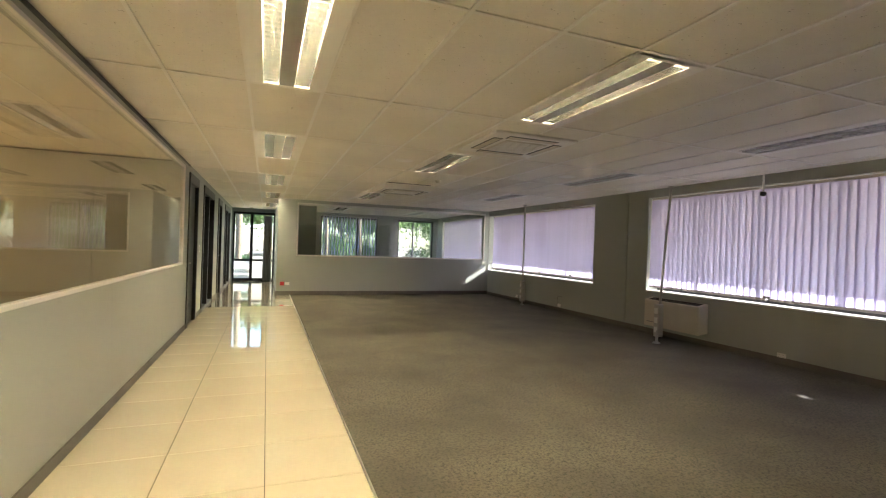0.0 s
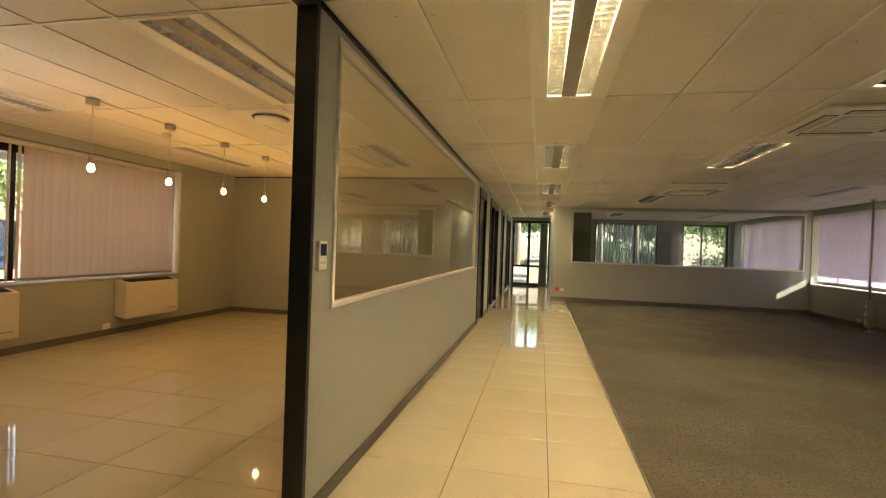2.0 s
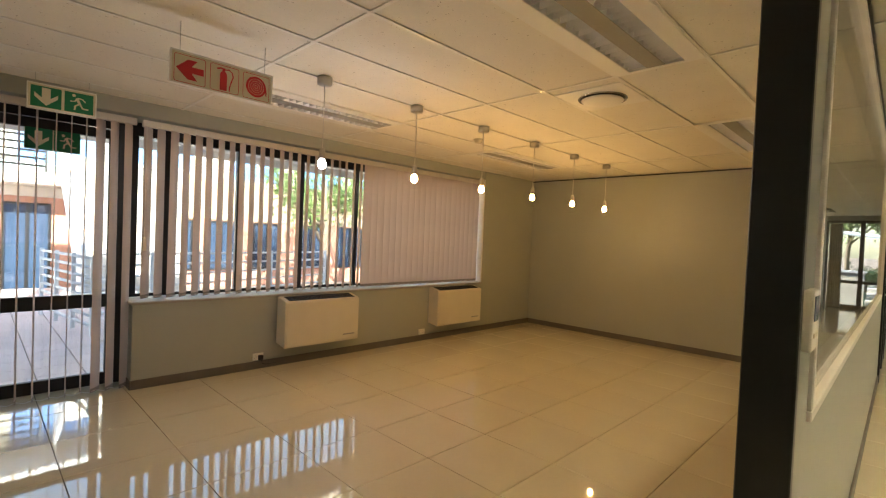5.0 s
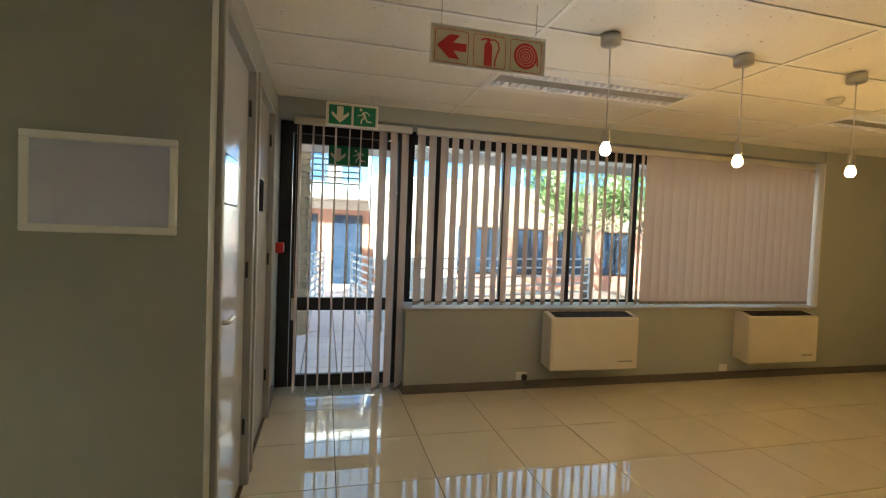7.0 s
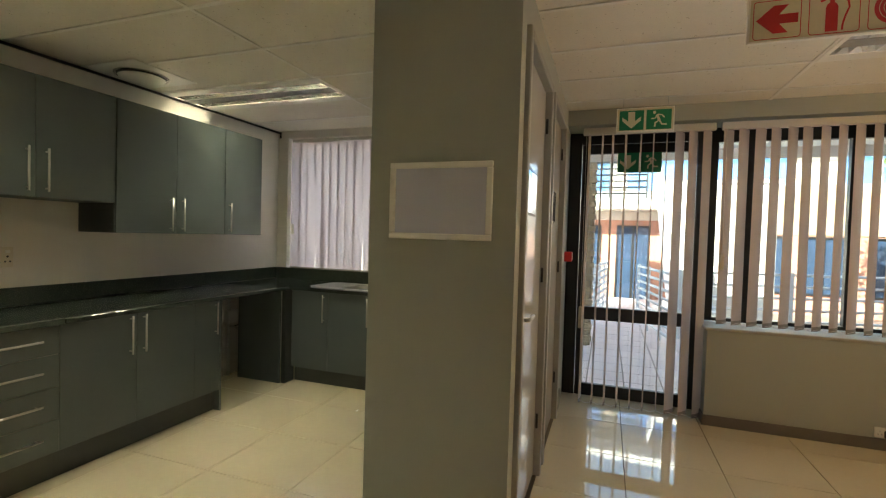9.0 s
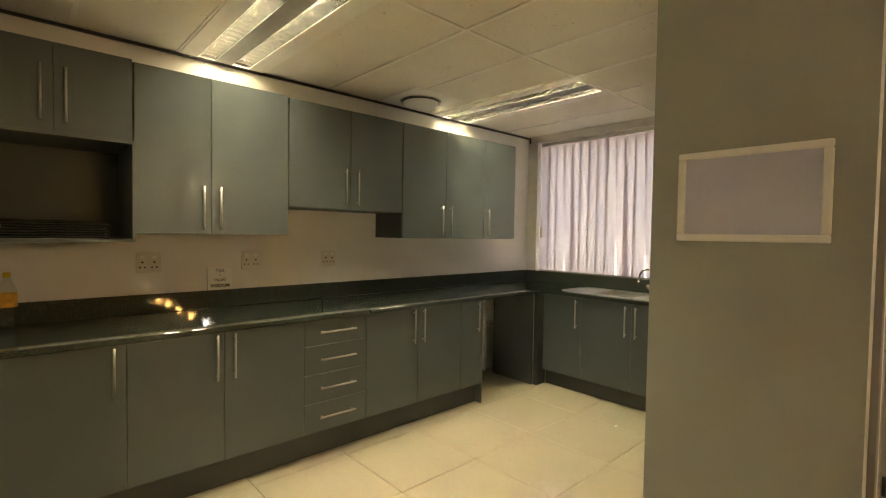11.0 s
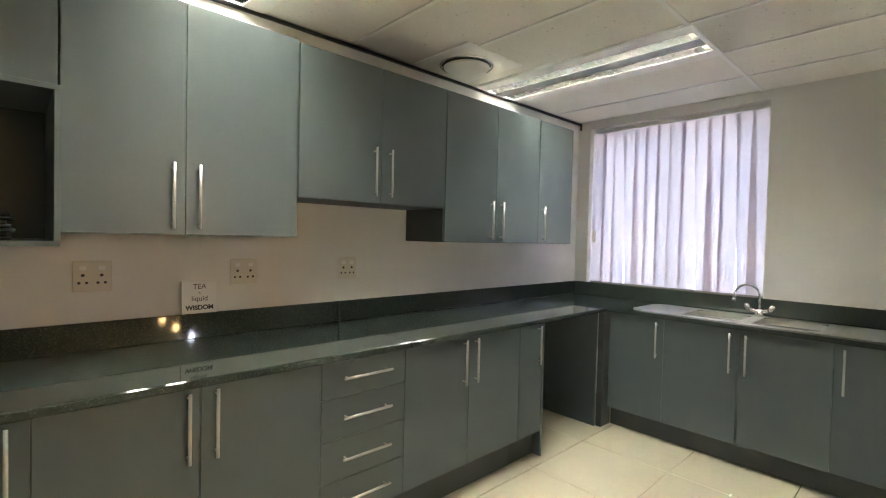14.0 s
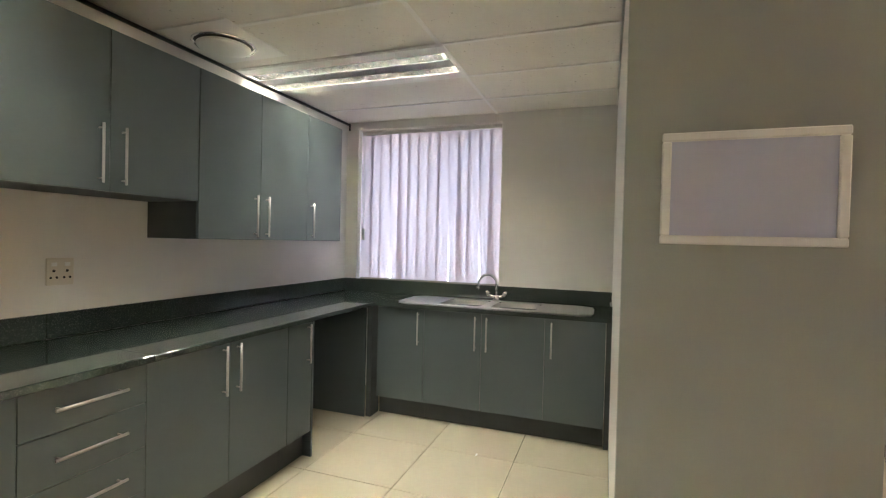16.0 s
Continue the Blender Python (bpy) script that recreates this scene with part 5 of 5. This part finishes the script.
bt = thing("drink_bottle", "half-full clear plastic bottle with yellow label and cap", "bottle", "", pose(0.03, -0.95, ZC))
part("body", lathe([(0, 0.003), (0.03, 0.0), (0.04, 0.01), (0.041, 0.05), (0.036, 0.075), (0.041, 0.10), (0.041, 0.19), (0.036, 0.215), (0.018, 0.255), (0.014, 0.265), (0.014, 0.275)], 24), M_bottle, bt)
part("label", lathe([(0.0414, 0.115), (0.0418, 0.117), (0.0418, 0.183), (0.0414, 0.185)], 24), M_label, bt, "yellow paper label")
part("cap", lathe([(0, 0.292), (0.015, 0.292), (0.016, 0.288), (0.016, 0.270), (0.0145, 0.268)], 18), M_yellow, bt, "yellow screw cap")

pp = thing("waste_pipe", "white waste trap and grey riser with tap in the appliance gap", "pipe")
part("riser", tube(bmesh.new(), [(-3.70, -1.02, 0.004), (-3.70, -1.02, 0.88)], 0.016, 10), M_pipe, pp)
part("trap", bx(-3.80, -1.055, 0.53, -3.67, -0.985, 0.66, 0.012, seg=2), M_whitep, pp, "white waste trap")
part("tap", tube(bmesh.new(), [(-3.70, -1.02, 0.50), (-3.72, -0.96, 0.50), (-3.74, -0.93, 0.46)], 0.012, 8), M_steel, pp, "steel washing machine tap")
part("tap_lever", bx(-3.79, -0.955, 0.505, -3.71, -0.94, 0.515, 0.003), M_dark, pp, "black tap lever")

tagged(done("paper_scrap", bx(-3.42, 0.62, 0.0005, -3.385, 0.632, 0.002, 0.0005), M_whitep), "tiny scrap of white paper on the floor tiles", "litter")


# ---- outside ----
setting("ground", bx(-400, -400, -0.5, 400, 400, -0.26), M_ground, "paved ground round the building", "ground")


def railing(label, x0, y0, x1, y1, z=0.0, n=8, posts=6):
    e = thing("railing", label, "railing", "white walkway railings")
    for k in range(n):
        zz = z + 0.12 + 0.9 * k / (n - 1)
        part("rail", tube(bmesh.new(), [(x0, y0, zz), (x1, y1, zz)], 0.022, 6), M_rail, e)
    for k in range(posts):
        s = k / (posts - 1)
        x, y = x0 + (x1 - x0) * s, y0 + (y1 - y0) * s
        part("post", bx(x - 0.025, y - 0.025, z - 0.05, x + 0.025, y + 0.025, z + 1.06, 0.004), M_rail, e)


wk = setting("walkway", bx(-13.2, 1.2, -0.26, -4.84, 4.6, -0.03), M_pjoint, "terracotta paved walkway outside the exit door", "walkway")
pv = None
for i in range(22):
    for k in range(9):
        x, y = -4.88 - 0.372 * i, 1.25 + 0.372 * k
        if pv is None:
            pv = done("paver", bx(-0.18, -0.18, -0.02, 0.18, 0.18, 0.012, 0.004), M_paver, wk, "", pose(x - 0.186, y + 0.186, -0.026))
        else:
            shared("paver", pv, wk, pose(x - 0.186, y + 0.186, -0.026))
railing("white tubular railing along the walkway", -7.35, 2.2, -10.2, 2.55)
railing("white tubular railing along the walkway", -7.0, 3.42, -9.2, 3.08, 0, 8, 4)
railing("white tubular railing beside the garden", -8.0, 3.6, -9.5, 8.4, 0, 6, 7)

# brick column beside the exit
col = thing("brick_column", "yellow face-brick column beside the walkway", "column")
part("core", bx(-7.24, 1.90, -0.26, -6.86, 2.31, 5.0), M_mortar, col)
b0 = None
for r in range(60):
    z = -0.2 + r * 0.085
    for s, (x, y, rz) in enumerate(((-6.85, 2.00, 90), (-6.85, 2.23, 90), (-6.95, 2.32, 0), (-7.16, 2.32, 0))):
        off = 0.03 if r % 2 else -0.03
        m = pose(x + (0 if rz else off), y + (off if rz else 0), z, 0, 0, rz)
        if b0 is None:
            b0 = done("brick", bx(-0.1, -0.02, 0, 0.1, 0.02, 0.073, 0.003), M_brick, col, "", m)
        else:
            shared("brick", b0, col, m)

# fascia over the windows
setting("soffit_beam", bx(-6.3, 1.0, 2.46, -5.6, 9.5, 3.2), M_pale, "pale concrete beam outside above the windows", "beam")


def facade():
    e = thing("opposite_building", "two-storey brick and red-rendered building across the courtyard", "building")
    X0 = -14.0
    part("wall", bx(X0 - 1.5, -8, -0.26, X0 - 0.02, 1.9, 2.29), M_pale, e)
    part("wall", bx(X0 - 1.5, 1.9, -0.26, X0, 4.2, 2.05), M_render, e, "red rendered wall")
    part("lintel", bx(X0 - 1.5, 1.9, 2.05, X0 + 0.04, 4.2, 2.29, 0.01), M_pale, e, "pale rendered lintel")
    part("wall", bx(X0 - 1.5, 4.2, -0.26, X0, 22, 1.74), M_render, e, "red rendered wall")
    part("brick_band", bx(X0 - 1.5, 4.2, 1.74, X0 + 0.03, 22, 3.0, 0.01), M_mortar, e, "mortar behind the face bricks")
    vs, fs = [], []
    for r in range(14):
        for c in range(60):
            y, z = 4.25 + 0.23 * c + (0.115 if r % 2 else 0), 1.75 + 0.088 * r
            i, p = len(vs), X0 + 0.045 + random.uniform(-0.003, 0.003)
            vs += [(X0 + 0.028, y, z), (X0 + 0.028, y + 0.218, z), (X0 + 0.028, y + 0.218, z + 0.074), (X0 + 0.028, y, z + 0.074), (p, y, z), (p, y + 0.218, z), (p, y + 0.218, z + 0.074), (p, y, z + 0.074)]
            fs += [(i + 4, i + 5, i + 6, i + 7), (i, i + 1, i + 5, i + 4), (i + 2, i + 3, i + 7, i + 6), (i, i + 4, i + 7, i + 3), (i + 1, i + 2, i + 6, i + 5)]
    me = bpy.data.meshes.new("face_bricks")
    me.from_pydata(vs, [], fs)
    me.materials.append(M_brick)
    fb_ = new("face_bricks", me)
    fb_.parent = e
    tagged(fb_, "yellow face bricks", "", "", "stuff")
    part("wall", bx(X0 - 1.5, -8, 3.0, X0 - 0.6, 22, 4.3), M_pale, e)
    part("balcony_slab", bx(X0 - 1.5, -2, 2.29, X0 + 1.1, 4.0, 2.56, 0.02), M_pale, e, "pale concrete balcony slab")
    part("roof", bx(X0 - 2, -8, 4.3, X0 + 0.5, 22, 4.5), M_roof, e)
    for k in range(6):
        part("balcony_rail", tube(bmesh.new(), [(X0 + 1.0, -2, 2.70 + 0.16 * k), (X0 + 1.0, 3.4, 2.70 + 0.16 * k)], 0.025, 6), M_dark, e)
    for k in range(7):
        part("balcony_post", bx(X0 + 0.98, -2 + 0.9 * k, 2.56, X0 + 1.02, -1.96 + 0.9 * k, 3.55), M_dark, e)
    for k, (a, b, c, d) in enumerate(((1.92, 0.2, 2.3, 1.85), (2.8, -0.15, 3.56, 1.85), (5.9, 0.3, 6.7, 1.66), (7.1, 0.3, 8.0, 1.66), (8.56, 0.3, 9.37, 1.66), (10.0, 0.3, 11.0, 1.66), (11.6, 0.3, 12.6, 1.66), (13.4, 0.3, 14.6, 1.66))):
        w = part("window", bx(X0, a, b, X0 + 0.02, c, d), M_bluegl, e, "dark tinted window")
        f = bmesh.new()
        for q in ((a - 0.05, b - 0.05, c + 0.05, b), (a - 0.05, d, c + 0.05, d + 0.05), (a - 0.05, b, a, d), (c, b, c + 0.05, d), ((a + c) / 2 - 0.03, b, (a + c) / 2 + 0.03, d)):
            box(f, X0 + 0.005, q[0], q[1], X0 + 0.06, q[2], q[3], 0.004)
        part("window_frame", f, M_black, w)
    for a in (-1.2, 0.9, 3.0, 5.2, 8.0, 10.4, 12.8):
        w = part("window", bx(X0 - 0.6, a, 2.9, X0 - 0.57, a + 1.7, 4.15), M_skygl, e, "upper window with the sky's reflection put into its blue colour")
        f = bmesh.new()
        for q in ((a - 0.05, 2.85, a + 1.75, 2.9), (a - 0.05, 4.15, a + 1.75, 4.2), (a + 0.82, 2.9, a + 0.88, 4.15)):
            box(f, X0 - 0.6, q[0], q[1], X0 - 0.54, q[2], q[3], 0.004)
        part("window_frame", f, M_rail, w)


facade()
sw = thing("stair_wall", "sunlit pale rendered wall beside the outside stair", "wall")
part("body", bx(-11.4, 4.55, -0.26, -11.0, 5.7, 2.7, 0.01), M_pale, sw)
part("coping", bx(-11.45, 4.5, 2.7, -10.95, 5.75, 2.78, 0.01), M_roof, sw)
# unseen overhang, sized so sun reaches only the foot of the east blinds
setting("eave_east", bx(8.505, -7, 2.75, 11.2, 21, 2.95), M_pale, "unseen slab added to keep the sun off the upper blinds", "eave")
st = thing("outside_stair", "white solid-sided stair rising to the balcony", "stair")
bm = bmesh.new()
for x, z in ((-9.6, 0.0), (-9.6, 1.0), (-12.9, 3.6), (-12.9, 2.6)):
    bm.verts.new((x, 3.64, z))
bm.verts.ensure_lookup_table()
bm.faces.new(bm.verts[:])
r = bmesh.ops.extrude_face_region(bm, geom=bm.faces[:])
bmesh.ops.translate(bm, verts=[v for v in r["geom"] if isinstance(v, bmesh.types.BMVert)], vec=(0, 0.06, 0))
part("stringer", bm, M_rail, st)
for k in range(14):
    part("tread", bx(-9.75 - 0.235 * k, 3.70, 0.02 + 0.21 * k, -9.47 - 0.235 * k, 4.5, 0.24 + 0.21 * k, 0.004), M_pale, st)


def tree(label, x, y, h, crown_r, seed, n=2600, leaf=0.10, z0=-0.26):
    rng = random.Random(seed)
    e = thing("tree", label, "tree", "courtyard trees", pose(x, y, z0))
    bm = bmesh.new()
    top = h * 0.55
    tube(bm, [(0, 0, 0), (0.06, 0.03, top * 0.4), (-0.03, 0.05, top), (0.02, 0, h * 0.85)], [0.16, 0.13, 0.10, 0.03], 10)
    tips = []
    for k in range(9):
        a, s = rng.uniform(0, 6.28), rng.uniform(0.55, 1)
        p0 = Vector((0, 0, top * rng.uniform(0.7, 1.1)))
        p1 = Vector((math.cos(a) * crown_r * s, math.sin(a) * crown_r * s, h * rng.uniform(0.6, 0.95)))
        mid = p0.lerp(p1, 0.5) + Vector((0, 0, -0.15))
        tube(bm, [p0, mid, p1], [0.06, 0.04, 0.012], 6)
        tips += [p1, mid.lerp(p1, 0.5), p0.lerp(p1, 0.7)]
    tips.append(Vector((0, 0, h)))
    part("trunk", bm, M_bark, e)
    vs, fs = [], []
    for k in range(n):
        c = rng.choice(tips) + Vector((rng.gauss(0, 0.32), rng.gauss(0, 0.32), rng.gauss(0, 0.28))) * crown_r * 0.55
        q = Euler((rng.uniform(0, 6.28), rng.uniform(0, 6.28), rng.uniform(0, 6.28))).to_matrix()
        s = leaf * rng.uniform(0.6, 1.3)
        i = len(vs)
        vs += [c + q @ Vector(p) * s for p in ((-0.5, 0, 0), (0, 0.28, 0.05), (0.6, 0, 0), (0, -0.28, 0.05))]
        fs.append((i, i + 1, i + 2, i + 3))
    me = bpy.data.meshes.new("crown")
    me.from_pydata(vs, [], fs)
    me.materials.append(M_leaf)
    c = new("crown", me)
    c.parent = e
    c["kind"] = "stuff"
    return e


tree("young leafy tree in the courtyard against a brick wall", -10.3, 8.8, 3.7, 1.4, 3, 3400)
tree("leafy tree in the courtyard beyond the walkway", -10.8, 11.0, 4.4, 1.6, 5)
tree("leafy tree in the garden at the corridor end", -0.6, 42.0, 6.0, 2.6, 7, 4200, 0.22)
tree("leafy tree in the garden at the corridor end", 2.9, 43.0, 6.0, 2.6, 17, 4200, 0.22)
tree("low leafy shrub in the garden at the corridor end", 1.5, 32.0, 0.9, 1.2, 18, 2200, 0.12)
tree("leafy tree in the garden at the corridor end", 5.6, 28.5, 5.0, 2.6, 8, 4600, 0.20)
tree("leafy tree in the garden behind the far office", 8.0, 25.5, 4.6, 2.8, 9, 4600, 0.20)
tree("leafy tree in the garden behind the far office", 12.0, 27.0, 4.8, 3.0, 10, 4600, 0.20)
tree("low leafy shrub in the garden behind the far office", 5.6, 24.0, 2.2, 1.5, 11, 3600, 0.15)
tree("low leafy shrub in the garden behind the far office", 9.6, 23.4, 2.0, 1.6, 12, 3600, 0.15)

pm = thing("palm_tree", "thick rough palm trunk outside the corridor door", "tree", "", pose(0.45, 24.5, -0.26))
prof = []
for k in range(40):
    z = k * 0.12
    prof.append((0.15 + (0.03 if k % 2 else 0) - 0.002 * k, z))
part("trunk", lathe(prof, 14), M_bark, pm)
bm = bmesh.new()
for k in range(16):
    a = k * 2.4
    pts = [Vector((math.cos(a) * r, math.sin(a) * r, 4.6 + 0.9 * math.sin(r * 1.2) - 0.12 * r * r)) for r in (0.05, 0.5, 1.0, 1.5, 2.0)]
    side = Vector((-math.sin(a), math.cos(a), 0))
    for p, q in zip(pts, pts[1:]):
        for s in (-1, 1):
            for u in range(3):
                o = p.lerp(q, u / 3)
                v = [bm.verts.new(o), bm.verts.new(o + (q - p) * 0.25), bm.verts.new(o + side * s * 0.4 + (q - p) * 0.5 + Vector((0, 0, -0.12)))]
                bm.faces.new(v)
part("fronds", bm, M_leaf, pm)
cp = thing("carport", "white sheet-roofed carport across the garden", "carport")
bm = bmesh.new()
for x0, x1, za, zb in ((-5, 3.0, 1.5, 2.6), (3.0, 11, 2.6, 1.5)):
    v = [bm.verts.new((x0, 34, za)), bm.verts.new((x1, 34, zb)), bm.verts.new((x1, 40, zb + 0.3)), bm.verts.new((x0, 40, za + 0.3))]
    bm.faces.new(v)
part("roof", bm, M_roof, cp).modifiers.new("thickness", "SOLIDIFY").thickness = 0.08
for x in (-4.5, -1.0, 3.0, 7.0, 10.5):
    part("post", bx(x - 0.06, 34.2, -0.26, x + 0.06, 34.32, 1.5), M_rail, cp)
sp = thing("garden_steps", "white-edged garden steps outside the corridor door", "steps")
for k in range(5):
    part("tread", bx(-0.6, 20.6 + 0.45 * k, -0.26, 1.05, 21.05 + 0.45 * k, 0.0 + 0.16 * k, 0.01), M_pale, sp)
gw = thing("garden_wall", "low pale garden wall", "wall")
part("block", bx(1.1, 21.2, -0.26, 2.2, 21.5, 0.95, 0.01), M_pale, gw)
part("coping", bx(1.05, 21.15, 0.95, 2.25, 21.55, 1.02, 0.008), M_roof, gw)
setting("lawn", bx(-30, 21.0, -0.259, 45, 60, -0.24), M_lawn, "shaded green lawn behind the building", "lawn")
for x in (3.95, 5.35):
    tr_ = thing("tree", "slim reddish-brown tree trunk outside the far office", "tree", "garden trunks", pose(x, 21.6, -0.26))
    part("trunk", tube(bmesh.new(), [(0, 0, 0), (0.03, 0, 1.4), (-0.02, 0.02, 2.8), (0.03, 0, 4.2)], [0.10, 0.085, 0.08, 0.06], 10), M_bark, tr_)
setting("boundary_wall", bx(30, -10, -0.26, 30.3, 40, 1.8, 0.01), M_pale, "pale boundary wall beyond the wide windows", "wall")


# ---- floor tiles, each its own piece ----
fl = setting("floor", bx(-4.6, KY, -0.0115, -4.59, KY + 0.05, -0.0105), M_grout, "polished cream porcelain floor tiles with dark joints", "floor")
cache = {}


def tile(x0, y0, x1, y1):
    if x1 - x0 < 0.02 or y1 - y0 < 0.02:
        return
    key = (round(x1 - x0, 3), round(y1 - y0, 3))
    g = 0.0026
    m = pose((x0 + x1) / 2, (y0 + y1) / 2, 0)
    if key not in cache:
        w, d = key[0] / 2 - g, key[1] / 2 - g
        cache[key] = done("tile", bx(-w, -d, -0.0105, w, d, 0.0, 0.0012), M_tile, fl, "", m)
    else:
        shared("tile", cache[key], fl, m)


def tiles(x0, y0, x1, y1, gx, gy, p=0.6):
    xs = [x0] + [gx + p * k for k in range(-60, 60) if x0 + 0.01 < gx + p * k < x1 - 0.01] + [x1]
    ys = [y0] + [gy + p * k for k in range(-60, 60) if y0 + 0.01 < gy + p * k < y1 - 0.01] + [y1]
    for a, b in zip(xs, xs[1:]):
        for c, d in zip(ys, ys[1:]):
            tile(a, c, b, d)


tiles(-4.64, 2.16, PX, FY, -3.40, 0.28)
tiles(-1.975, 1.47, PX, 2.16, -3.40, 0.28)
tiles(-4.45, KY, PX - 0.1, 1.47, -3.40, 0.28)
tiles(PX, SY, 2.238, NY, 1.056, 4.43, 0.6)
tiles(PX, NY, 1.89, EY, 1.056, 4.43, 0.6)
